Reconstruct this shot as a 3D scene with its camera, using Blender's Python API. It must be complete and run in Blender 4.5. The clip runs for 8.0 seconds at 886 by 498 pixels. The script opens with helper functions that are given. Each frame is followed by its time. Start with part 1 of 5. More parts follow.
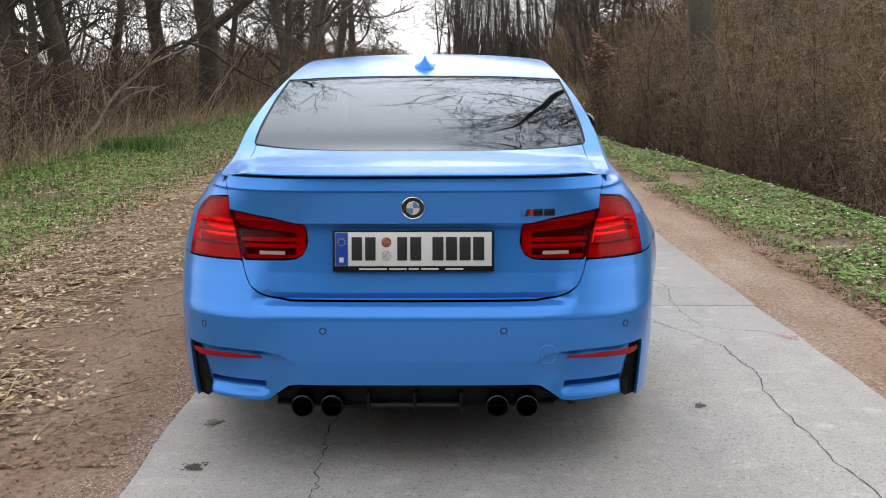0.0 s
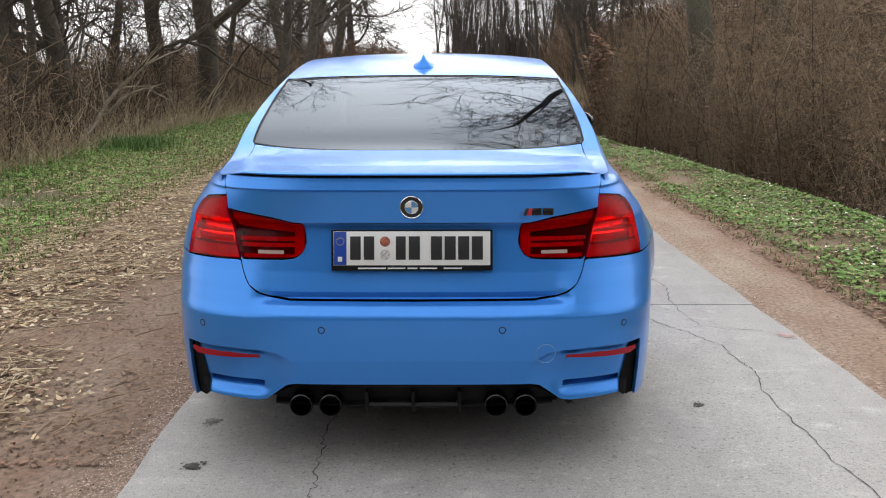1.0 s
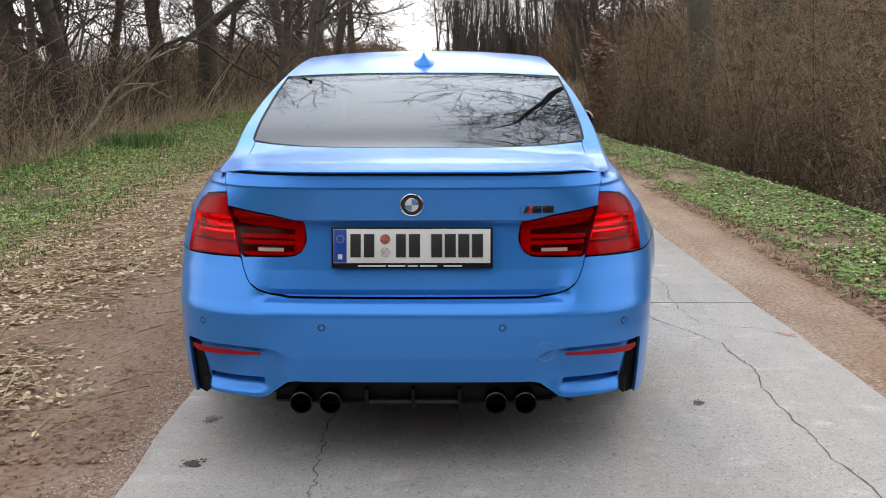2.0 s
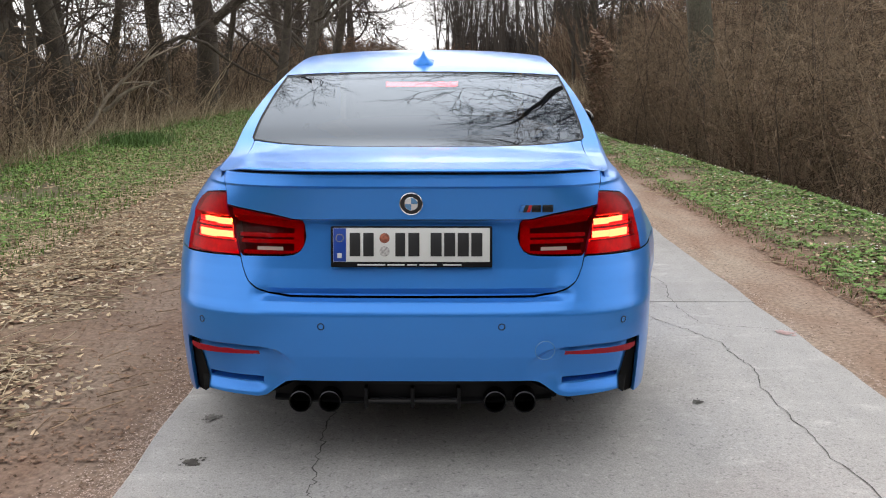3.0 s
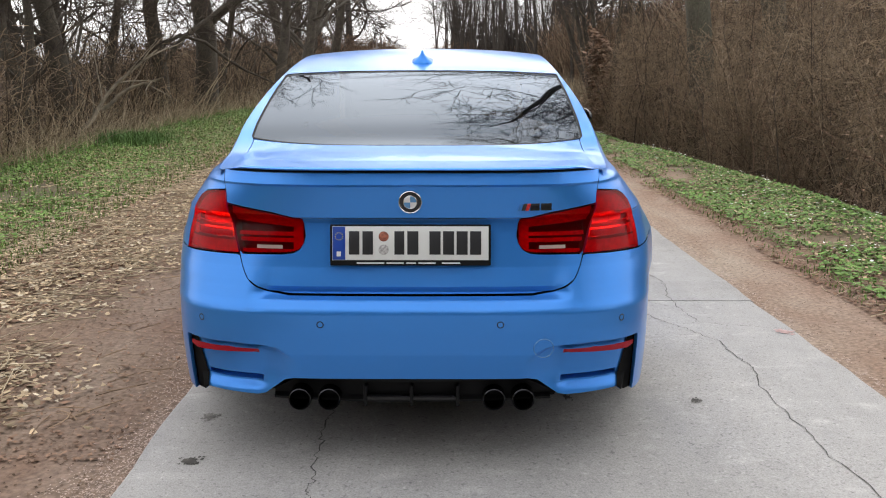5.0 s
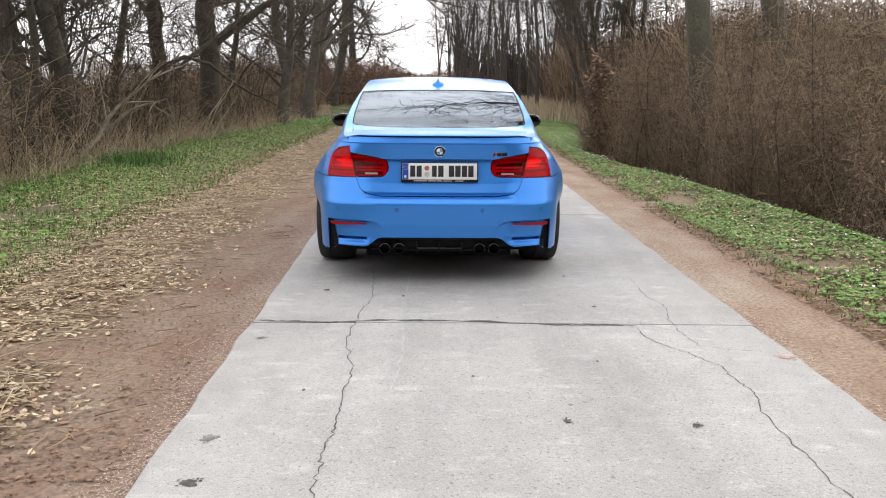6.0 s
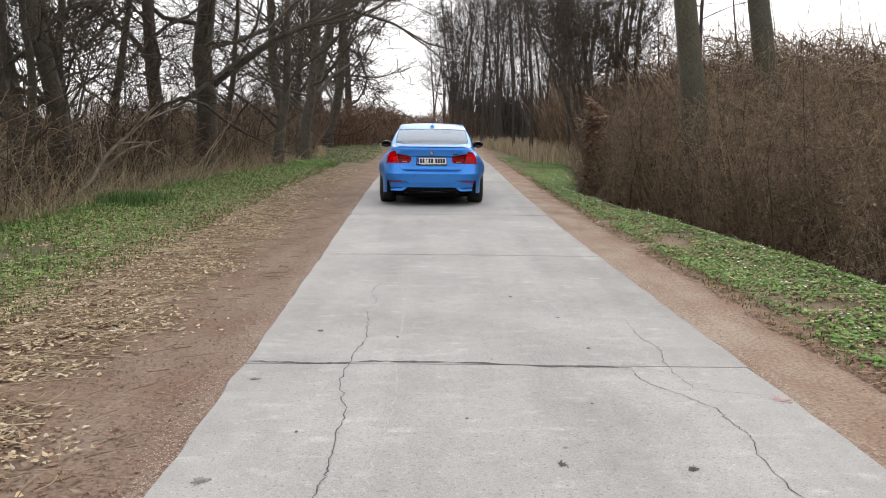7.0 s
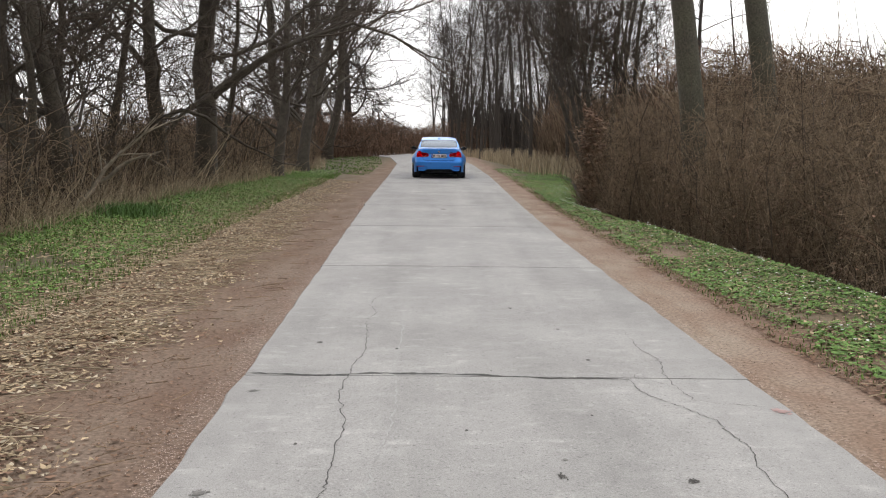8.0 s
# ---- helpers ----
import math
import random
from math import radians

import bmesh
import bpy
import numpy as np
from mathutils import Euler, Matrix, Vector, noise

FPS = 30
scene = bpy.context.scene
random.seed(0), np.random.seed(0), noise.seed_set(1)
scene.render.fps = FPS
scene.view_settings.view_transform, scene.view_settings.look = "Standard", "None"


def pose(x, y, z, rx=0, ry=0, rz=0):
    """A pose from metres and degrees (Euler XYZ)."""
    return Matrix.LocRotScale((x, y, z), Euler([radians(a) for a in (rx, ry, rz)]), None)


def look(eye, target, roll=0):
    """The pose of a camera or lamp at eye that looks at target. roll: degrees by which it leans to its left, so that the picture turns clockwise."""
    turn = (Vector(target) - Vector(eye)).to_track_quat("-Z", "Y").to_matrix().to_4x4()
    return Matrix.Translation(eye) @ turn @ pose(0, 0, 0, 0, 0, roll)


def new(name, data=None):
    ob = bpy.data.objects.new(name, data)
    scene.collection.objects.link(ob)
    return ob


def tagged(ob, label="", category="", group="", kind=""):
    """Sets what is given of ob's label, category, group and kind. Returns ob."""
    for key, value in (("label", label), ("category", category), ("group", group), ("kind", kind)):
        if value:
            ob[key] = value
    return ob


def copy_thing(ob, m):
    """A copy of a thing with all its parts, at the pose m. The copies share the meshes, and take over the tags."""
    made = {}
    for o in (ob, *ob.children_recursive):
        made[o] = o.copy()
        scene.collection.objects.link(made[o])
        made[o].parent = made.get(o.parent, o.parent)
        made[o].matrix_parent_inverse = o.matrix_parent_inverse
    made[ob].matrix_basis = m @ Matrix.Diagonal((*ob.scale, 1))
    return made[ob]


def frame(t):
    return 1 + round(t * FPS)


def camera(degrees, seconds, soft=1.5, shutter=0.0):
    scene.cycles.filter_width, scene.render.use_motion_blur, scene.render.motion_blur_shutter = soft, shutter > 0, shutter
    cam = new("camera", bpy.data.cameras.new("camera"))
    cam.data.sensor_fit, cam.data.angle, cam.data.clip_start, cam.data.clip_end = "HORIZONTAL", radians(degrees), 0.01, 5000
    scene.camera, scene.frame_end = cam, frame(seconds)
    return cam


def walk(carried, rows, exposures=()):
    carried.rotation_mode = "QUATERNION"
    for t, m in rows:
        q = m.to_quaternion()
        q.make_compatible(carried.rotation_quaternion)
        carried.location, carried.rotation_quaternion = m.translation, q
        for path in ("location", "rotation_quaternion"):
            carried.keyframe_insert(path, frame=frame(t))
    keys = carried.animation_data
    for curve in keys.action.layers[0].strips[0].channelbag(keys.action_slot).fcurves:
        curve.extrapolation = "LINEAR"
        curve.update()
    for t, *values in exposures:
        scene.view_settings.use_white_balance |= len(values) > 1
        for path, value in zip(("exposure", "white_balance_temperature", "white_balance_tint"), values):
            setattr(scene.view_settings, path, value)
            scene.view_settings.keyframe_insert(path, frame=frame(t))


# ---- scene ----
# ---------------------------------------------------------------- camera
cam = camera(52.2, 8.0, soft=1.1)
H = 1.36
PATH = [(0.0, 78.643, 0.213, -0.004), (0.5, 78.693, 0.154, -0.025), (1.0, 78.596, 0.170, -0.086), (1.5, 78.507, 0.149, -0.076),
        (3.0, 78.385, 0.044, -0.090), (3.5, 78.364, 0.035, -0.133), (4.0, 78.338, 0.078, -0.191), (4.5, 78.290, 0.068, -0.185),
        (4.9, 78.31, 0.05, -0.17), (5.8, 79.039, -0.240, -0.037), (6.0, 79.723, -0.357, 0.0), (6.2, 80.42, -0.40, -0.02),
        (6.5, 81.326, -0.549, -0.081), (7.0, 82.322, -0.607, -0.317), (7.5, 82.823, -0.601, -0.420), (8.0, 83.056, -0.610, -0.354)]
# the picture brightens while the dark car pulls away, then settles
EXPOSURE = [(0.0, 0.93), (4.5, 0.93), (5.8, 1.12), (6.1, 1.14), (6.5, 0.98), (7.0, 0.82), (7.5, 0.63), (8.0, 0.61)]
walk(cam, [(t, pose(0, 0, H, a, b, c)) for t, a, b, c in PATH], EXPOSURE)

# ---------------------------------------------------------------- light: a bright overcast sky
SUN_EL, SUN_AZ = radians(40), radians(8)
world = bpy.data.worlds.new("overcast_sky")
scene.world = world
world.use_nodes = True
wn = world.node_tree
sky = wn.nodes.new("ShaderNodeTexSky")
sky.sky_type, sky.sun_disc, sky.sun_elevation, sky.sun_rotation = "NISHITA", False, SUN_EL, SUN_AZ
sky.air_density, sky.dust_density, sky.ozone_density = 1.0, 6.0, 1.0
hs = wn.nodes.new("ShaderNodeHueSaturation")
hs.inputs["Saturation"].default_value = 0.35
even = wn.nodes.new("ShaderNodeGamma")  # a cloud deck spreads the light almost evenly
even.inputs["Gamma"].default_value = 0.22
gain = wn.nodes.new("ShaderNodeHueSaturation")
gain.inputs["Value"].default_value = 5.2
cloud_co = wn.nodes.new("ShaderNodeTexCoord")
cloud = wn.nodes.new("ShaderNodeTexNoise")
cloud.inputs["Scale"].default_value, cloud.inputs["Detail"].default_value = 2.2, 5.0
cloud_mix = wn.nodes.new("ShaderNodeMixRGB")
cloud_mix.blend_type = "MULTIPLY"
cloud_mix.inputs[0].default_value = 1.0
cloud_ramp = wn.nodes.new("ShaderNodeValToRGB")
cloud_ramp.color_ramp.elements[0].position, cloud_ramp.color_ramp.elements[0].color = 0.3, (0.72, 0.73, 0.76, 1)
cloud_ramp.color_ramp.elements[1].position, cloud_ramp.color_ramp.elements[1].color = 0.7, (1, 0.99, 0.97, 1)
wn.links.new(cloud_co.outputs["Generated"], cloud.inputs["Vector"])
wn.links.new(cloud.outputs["Fac"], cloud_ramp.inputs["Fac"])
wn.links.new(sky.outputs[0], hs.inputs["Color"])
wn.links.new(hs.outputs[0], even.inputs[0])
wn.links.new(even.outputs[0], gain.inputs["Color"])
wn.links.new(gain.outputs[0], cloud_mix.inputs[1])
wn.links.new(cloud_ramp.outputs[0], cloud_mix.inputs[2])
bg = wn.nodes["Background"]
bg.inputs["Strength"].default_value = 0.15
wn.links.new(cloud_mix.outputs[0], bg.inputs["Color"])
sun = new("sun", bpy.data.lights.new("sun", "SUN"))
sun.data.energy, sun.data.angle, sun.data.color = 0.5, radians(85), (1, 0.97, 0.92)
sun.matrix_world = look((0, 0, 30), Vector((0, 0, 30)) - Vector((math.sin(SUN_AZ) * math.cos(SUN_EL), math.cos(SUN_AZ) * math.cos(SUN_EL), math.sin(SUN_EL))))

# ---------------------------------------------------------------- materials


def mat(name, color, rough=0.6, metal=0.0, spread=0.0, scale=8.0, fine=0.0, fine_scale=120.0, bump=0.0, bump_scale=60.0,
        coat=0.0, coat_rough=0.03, second=None, per_piece=0.0, island=0.0, spec=0.5, lo=0.35, hi=0.65):
    """Principled surface: a large-scale change of colour towards 'second', a fine grain, bump and random change per piece."""
    m = bpy.data.materials.new(name)
    m.use_nodes = True
    nt = m.node_tree
    p = nt.nodes["Principled BSDF"]
    p.inputs["Base Color"].default_value = (*color, 1)
    p.inputs["Roughness"].default_value, p.inputs["Metallic"].default_value = rough, metal
    p.inputs["Coat Weight"].default_value, p.inputs["Coat Roughness"].default_value = coat, coat_rough
    p.inputs["Specular IOR Level"].default_value = spec
    co = nt.nodes.new("ShaderNodeTexCoord")
    out = None

    def noise_node(s, detail=4.0):
        n = nt.nodes.new("ShaderNodeTexNoise")
        n.inputs["Scale"].default_value, n.inputs["Detail"].default_value = s, detail
        nt.links.new(co.outputs["Object"], n.inputs["Vector"])
        return n

    if spread or second:
        n = noise_node(scale)
        r = nt.nodes.new("ShaderNodeValToRGB")
        a, b = r.color_ramp.elements
        a.position, b.position = lo, hi
        a.color = (*[c * (1 - spread) for c in color], 1)
        b.color = (*(second or [min(1, c * (1 + spread)) for c in color]), 1)
        nt.links.new(n.outputs["Fac"], r.inputs["Fac"])
        out = r.outputs["Color"]
    if fine:
        n = noise_node(fine_scale, 6.0)
        r = nt.nodes.new("ShaderNodeValToRGB")
        a, b = r.color_ramp.elements
        a.position, b.position = 0.3, 0.7
        a.color, b.color = (1 - fine,) * 3 + (1,), (1 + fine,) * 3 + (1,)
        nt.links.new(n.outputs["Fac"], r.inputs["Fac"])
        mx = nt.nodes.new("ShaderNodeMixRGB")
        mx.blend_type = "MULTIPLY"
        mx.inputs[0].default_value = 1
        mx.inputs[1].default_value = (*color, 1)
        if out:
            nt.links.new(out, mx.inputs[1])
        nt.links.new(r.outputs["Color"], mx.inputs[2])
        out = mx.outputs[0]
    if per_piece or island:
        hsv = nt.nodes.new("ShaderNodeHueSaturation")
        hsv.inputs["Color"].default_value = (*color, 1)
        if out:
            nt.links.new(out, hsv.inputs["Color"])
        src = nt.nodes.new("ShaderNodeObjectInfo").outputs["Random"] if per_piece else nt.nodes.new("ShaderNodeNewGeometry").outputs["Random Per Island"]
        amount = per_piece or island
        mr = nt.nodes.new("ShaderNodeMapRange")
        mr.inputs["To Min"].default_value, mr.inputs["To Max"].default_value = 1 - amount, 1 + amount
        nt.links.new(src, mr.inputs["Value"])
        nt.links.new(mr.outputs[0], hsv.inputs["Value"])
        out = hsv.outputs[0]
    if out:
        nt.links.new(out, p.inputs["Base Color"])
    if bump:
        n = noise_node(bump_scale, 6.0)
        b = nt.nodes.new("ShaderNodeBump")
        b.inputs["Strength"].default_value, b.inputs["Distance"].default_value = bump, 0.02
        nt.links.new(n.outputs["Fac"], b.inputs["Height"])
        nt.links.new(b.outputs[0], p.inputs["Normal"])
    return m


def glass(name, tint, gloss=0.9, sheen=(1, 1, 1), front=0.045):
    """A thin tinted pane: light passes with its tint, the rest mirrors, more at a flat angle."""
    m = bpy.data.materials.new(name)
    m.use_nodes = True
    nt = m.node_tree
    nt.nodes.remove(nt.nodes["Principled BSDF"])
    tr, gl, mx, lw = (nt.nodes.new("ShaderNode" + k) for k in ("BsdfTransparent", "BsdfGlossy", "MixShader", "LayerWeight"))
    tr.inputs["Color"].default_value = (*tint, 1)
    gl.inputs["Roughness"].default_value, gl.inputs["Color"].default_value = 0.012, (*sheen, 1)
    lw.inputs["Blend"].default_value = 0.5
    power, lift = nt.nodes.new("ShaderNodeMath"), nt.nodes.new("ShaderNodeMath")
    power.operation, lift.operation = "POWER", "MULTIPLY_ADD"
    power.inputs[1].default_value, lift.inputs[1].default_value, lift.inputs[2].default_value = 3.2, gloss, front
    nt.links.new(lw.outputs["Facing"], power.inputs[0])
    nt.links.new(power.outputs[0], lift.inputs[0])
    nt.links.new(lift.outputs[0], mx.inputs[0])
    nt.links.new(tr.outputs[0], mx.inputs[1])
    nt.links.new(gl.outputs[0], mx.inputs[2])
    nt.links.new(mx.outputs[0], nt.nodes["Material Output"].inputs["Surface"])
    return m


def glow(name, color, strength):
    m = mat(name, color, 0.4)
    p = m.node_tree.nodes["Principled BSDF"]
    p.inputs["Emission Color"].default_value, p.inputs["Emission Strength"].default_value = (*color, 1), strength
    return m


M_PAINT = mat("blue_metallic_paint", (0.046, 0.250, 0.740), 0.30, 0.42, fine=0.05, fine_scale=900, coat=0.5, spec=0.3)
M_PAINT.node_tree.nodes["Principled BSDF"].inputs["Coat IOR"].default_value = 1.36
M_BLACK = mat("gloss_black_trim", (0.012, 0.012, 0.014), 0.25, spread=0.2)
M_DARK = mat("black_plastic", (0.010, 0.010, 0.011), 0.5, spread=0.25, bump=0.1, bump_scale=300, spec=0.12)
# near-black for the underside and ducts, also painted shade in gaps
M_SHADE = mat("underbody_and_shade_black", (0.008, 0.008, 0.008), 0.8, spread=0.3, spec=0.1)
M_TYRE = mat("tyre_rubber", (0.02, 0.02, 0.021), 0.75, spread=0.3, scale=20, bump=0.2, bump_scale=80)
M_RIM = mat("dark_alloy", (0.10, 0.10, 0.11), 0.3, 0.9)
M_CHROME = mat("chrome", (0.75, 0.75, 0.77), 0.12, 1.0)
M_EXH = mat("dark_chrome_tailpipe", (0.05, 0.05, 0.055), 0.25, 1.0)
M_GLASS = glass("tinted_rear_glass", (0.03, 0.032, 0.035), 0.55, (0.74, 0.83, 0.96))
M_SIDEGLASS = mat("privacy_glass", (0.006, 0.007, 0.008), 0.03, spec=0.8)
M_LENS = glass("red_lens", (0.88, 0.014, 0.10), 0.12, (1, 1, 1), 0.014)
M_LAMP_RED = mat("red_reflector", (0.52, 0.004, 0.06), 0.35, spread=0.15, scale=60, spec=0.1)
M_LAMP_DARK = mat("dark_lamp_body", (0.135, 0.003, 0.012), 0.4, spec=0.1)
M_LAMP_WHITE = mat("reversing_lamp", (0.46, 0.31, 0.29), 0.3)
M_REFLEX = mat("red_reflex", (0.34, 0.004, 0.018), 0.3, coat=0.2, spec=0.2, bump=0.15, bump_scale=250)
M_BRAKE = glow("brake_light_glow", (1.0, 1.0, 0.05), 36.0)
# weak emission in place of bar light bouncing off the red housing
M_BRAKE_RED = glow("red_bounce_glow", (1.0, 0.30, 0.04), 1.8)
M_BRAKE_HIGH = glow("high_brake_glow", (1.0, 0.06, 0.07), 60.0)
M_PLATE = mat("white_plate", (0.74, 0.74, 0.72), 0.35, spread=0.04)
M_PLATE_BLUE = mat("plate_blue", (0.012, 0.06, 0.36), 0.35)
M_INK = mat("plate_ink", (0.015, 0.015, 0.017), 0.5)
M_WHITE = mat("white_mark", (0.72, 0.72, 0.72), 0.4)
M_SEAL = mat("rust_red_seal", (0.32, 0.10, 0.06), 0.5, spread=0.4, scale=120)
M_SEAL2 = mat("grey_seal", (0.48, 0.46, 0.45), 0.4, spread=0.35, scale=140)
M_BADGE_BLUE = mat("badge_blue", (0.08, 0.25, 0.5), 0.2, coat=1)
M_STRIPE_B = mat("stripe_blue", (0.05, 0.20, 0.55), 0.3)
M_STRIPE_R = mat("stripe_red", (0.55, 0.03, 0.03), 0.3)
M_INTERIOR = mat("dark_interior", (0.02, 0.02, 0.022), 0.8)

M_BARK = mat("grey_brown_bark", (0.056, 0.043, 0.034), 0.9, second=(0.090, 0.077, 0.056), scale=3, fine=0.4, fine_scale=30, bump=0.8, bump_scale=18)
M_BARK_G = mat("algae_green_bark", (0.080, 0.068, 0.052), 0.9, second=(0.092, 0.086, 0.058), scale=2, fine=0.35, fine_scale=30, bump=0.8, bump_scale=18)
M_TWIG = mat("twig", (0.085, 0.067, 0.053), 0.9, island=0.35, spec=0.12)
# bark of distant trees, lightened in its colour for aerial haze
M_FAR = mat("hazed_far_bark", (0.070, 0.059, 0.051), 0.9, island=0.25, spec=0.12)
M_STEM = mat("dry_stem", (0.215, 0.158, 0.106), 0.85, island=0.75, spec=0.12)
M_STEM_RED = mat("bramble_stem", (0.165, 0.105, 0.072), 0.85, island=0.6, spec=0.12)
M_STEM_PALE = mat("pale_stem", (0.33, 0.255, 0.175), 0.85, island=0.5, spec=0.12)
M_STRAW = mat("dry_straw", (0.40, 0.32, 0.215), 0.8, island=0.4, spec=0.12)
M_GRASS = mat("grass", (0.135, 0.215, 0.055), 0.7, island=0.55, spec=0.12)
M_HERB = mat("ground_herb", (0.145, 0.245, 0.062), 0.6, island=0.5, spec=0.12)
M_FLOWER = mat("white_flower", (0.75, 0.76, 0.7), 0.6)
M_LEAF = mat("dead_leaf", (0.40, 0.305, 0.195), 0.75, island=0.65, spec=0.12)
M_LEAF_PALE = mat("bleached_leaf", (0.52, 0.44, 0.32), 0.75, island=0.4, spec=0.12)
M_LEAF_RED = mat("red_brown_leaf", (0.215, 0.132, 0.088), 0.75, island=0.5, spec=0.12)


def concrete():
    """Old concrete: speckled aggregate, long worn tracks, broad stains."""
    m = mat("old_concrete", (0.325, 0.311, 0.297), 0.85, second=(0.376, 0.361, 0.345), scale=0.9, fine=0.22, fine_scale=170, bump=0.14, bump_scale=140, per_piece=0.05)
    nt = m.node_tree
    p = nt.nodes["Principled BSDF"]
    src = p.inputs["Base Color"].links[0].from_socket
    geo = nt.nodes.new("ShaderNodeNewGeometry")
    for sc, lo, hi, a, b, detail in (((2.6, 0.16, 1), 0.35, 0.68, 0.91, 1.07, 5), ((9, 7, 9), 0.30, 0.55, 0.94, 1.02, 6), ((2.2, 5.5, 1), 0.60, 0.72, 1.0, 1.13, 3), ((4.5, 8, 1), 0.60, 0.74, 1.0, 1.25, 3), ((1.1, 0.7, 1), 0.40, 0.62, 0.94, 1.04, 4), ((60, 60, 60), 0.60, 0.72, 1.0, 0.62, 2), ((38, 38, 38), 0.62, 0.75, 1.0, 1.28, 2)):
        mp = nt.nodes.new("ShaderNodeMapping")
        mp.inputs["Scale"].default_value = sc
        n = nt.nodes.new("ShaderNodeTexNoise")
        n.inputs["Scale"].default_value, n.inputs["Detail"].default_value = 1.0, detail
        r = nt.nodes.new("ShaderNodeValToRGB")
        r.color_ramp.elements[0].position, r.color_ramp.elements[0].color = lo, (a, a, a, 1)
        r.color_ramp.elements[1].position, r.color_ramp.elements[1].color = hi, (b, b, b, 1)
        mx = nt.nodes.new("ShaderNodeMixRGB")
        mx.blend_type = "MULTIPLY"
        mx.inputs[0].default_value = 1
        nt.links.new(geo.outputs["Position"], mp.inputs[0])
        nt.links.new(mp.outputs[0], n.inputs["Vector"])
        nt.links.new(n.outputs["Fac"], r.inputs["Fac"])
        nt.links.new(src, mx.inputs[1])
        nt.links.new(r.outputs[0], mx.inputs[2])
        src = mx.outputs[0]
    nt.links.new(src, p.inputs["Base Color"])
    return m


M_ASPHALT = concrete()
M_TAR = mat("crack_filler", (0.075, 0.07, 0.065), 0.8, spread=0.4, scale=30)
M_STAIN = mat("oil_stain", (0.06, 0.054, 0.047), 0.7, spread=0.5, scale=25)
M_STAIN_FAINT = mat("faint_stain", (0.19, 0.18, 0.167), 0.8, spread=0.3, scale=25)
M_PALE = mat("worn_pale_patch", (0.38, 0.37, 0.355), 0.85, spread=0.15, scale=30)
M_GRIT = mat("pale_grit", (0.44, 0.335, 0.28), 0.9, island=0.2, spec=0.15)
M_PINK = mat("pink_paint_trace", (0.46, 0.31, 0.29), 0.85, spread=0.2, scale=30)

# ---------------------------------------------------------------- mesh helpers


def link(name, me, material, parent=None, label="", smooth=True, sharp=35):
    me.materials.append(material)
    if smooth and len(me.polygons):
        me.polygons.foreach_set("use_smooth", [True] * len(me.polygons))
        me.set_sharp_from_angle(angle=radians(sharp))
    ob = new(name, me)
    if parent:
        ob.parent = parent
    if label:
        ob["label"] = label
    return ob


def part(name, bm, material, parent, label="", smooth=True, sharp=35):
    """Link a bmesh as one mesh object under a thing or a part."""
    me = bpy.data.meshes.new(name)
    bm.to_mesh(me)
    bm.free()
    return link(name, me, material, parent, label, smooth, sharp)


def raw(name, verts, faces, material, parent=None, label="", smooth=False, sharp=60):
    me = bpy.data.meshes.new(name)
    verts = np.asarray(verts, float)
    if isinstance(faces, np.ndarray):
        n, k = faces.shape
        me.vertices.add(len(verts))
        me.vertices.foreach_set("co", verts.ravel())
        me.loops.add(n * k)
        me.loops.foreach_set("vertex_index", faces.ravel().astype(np.int32))
        me.polygons.add(n)
        me.polygons.foreach_set("loop_start", np.arange(0, n * k, k, dtype=np.int32))
        me.update(calc_edges=True)
    else:
        me.from_pydata([tuple(v) for v in verts], [], faces)
    return link(name, me, material, parent, label, smooth, sharp)


def box(bm, x0, y0, z0, x1, y1, z1, bevel=0.0):
    r = bmesh.ops.create_cube(bm, size=1, matrix=Matrix.Translation(((x0 + x1) / 2, (y0 + y1) / 2, (z0 + z1) / 2)) @ Matrix.Diagonal((x1 - x0, y1 - y0, z1 - z0, 1)))
    if bevel:
        es = list({e for v in r["verts"] for e in v.link_edges})
        bmesh.ops.bevel(bm, geom=es, offset=bevel, segments=2, affect="EDGES", profile=0.5)
    return bm


def lathe(bm, profile, steps, m, close=False):
    """Turn a profile of (radius, along) about the local x axis."""
    rows = []
    for i in range(steps):
        a = 2 * math.pi * i / steps
        rows.append([bm.verts.new(m @ Vector((h, r * math.cos(a), r * math.sin(a)))) for r, h in profile])
    k = len(profile)
    for i in range(steps):
        a, b = rows[i], rows[(i + 1) % steps]
        for j in range(k if close else k - 1):
            bm.faces.new((a[j], b[j], b[(j + 1) % k], a[(j + 1) % k]))
    bmesh.ops.recalc_face_normals(bm, faces=bm.faces)
    return bm


def tubes(P, Rr, sides=3):
    """Many tapering tubes at once: P (n, s, 3) points and Rr (n, s) radii. Returns verts and quads."""
    n, s, _ = P.shape
    T = np.gradient(P, axis=1)
    T /= np.linalg.norm(T, axis=2, keepdims=True) + 1e-9
    ref = np.where(np.abs(T[..., 2:3]) > 0.9, np.array([1.0, 0, 0]), np.array([0, 0, 1.0]))
    U = np.cross(T, ref)
    U /= np.linalg.norm(U, axis=2, keepdims=True) + 1e-9
    V = np.cross(T, U)
    a = np.arange(sides) * 2 * math.pi / sides
    ring = U[:, :, None, :] * np.cos(a)[None, None, :, None] + V[:, :, None, :] * np.sin(a)[None, None, :, None]
    verts = (P[:, :, None, :] + ring * Rr[:, :, None, None]).reshape(-1, 3)
    base = (np.arange(n)[:, None, None] * s + np.arange(s - 1)[None, :, None]) * sides
    k = np.arange(sides)[None, None, :]
    k2 = (k + 1) % sides
    f = np.stack([base + k, base + k2, base + sides + k2, base + sides + k], axis=-1).reshape(-1, 4)
    return verts, f


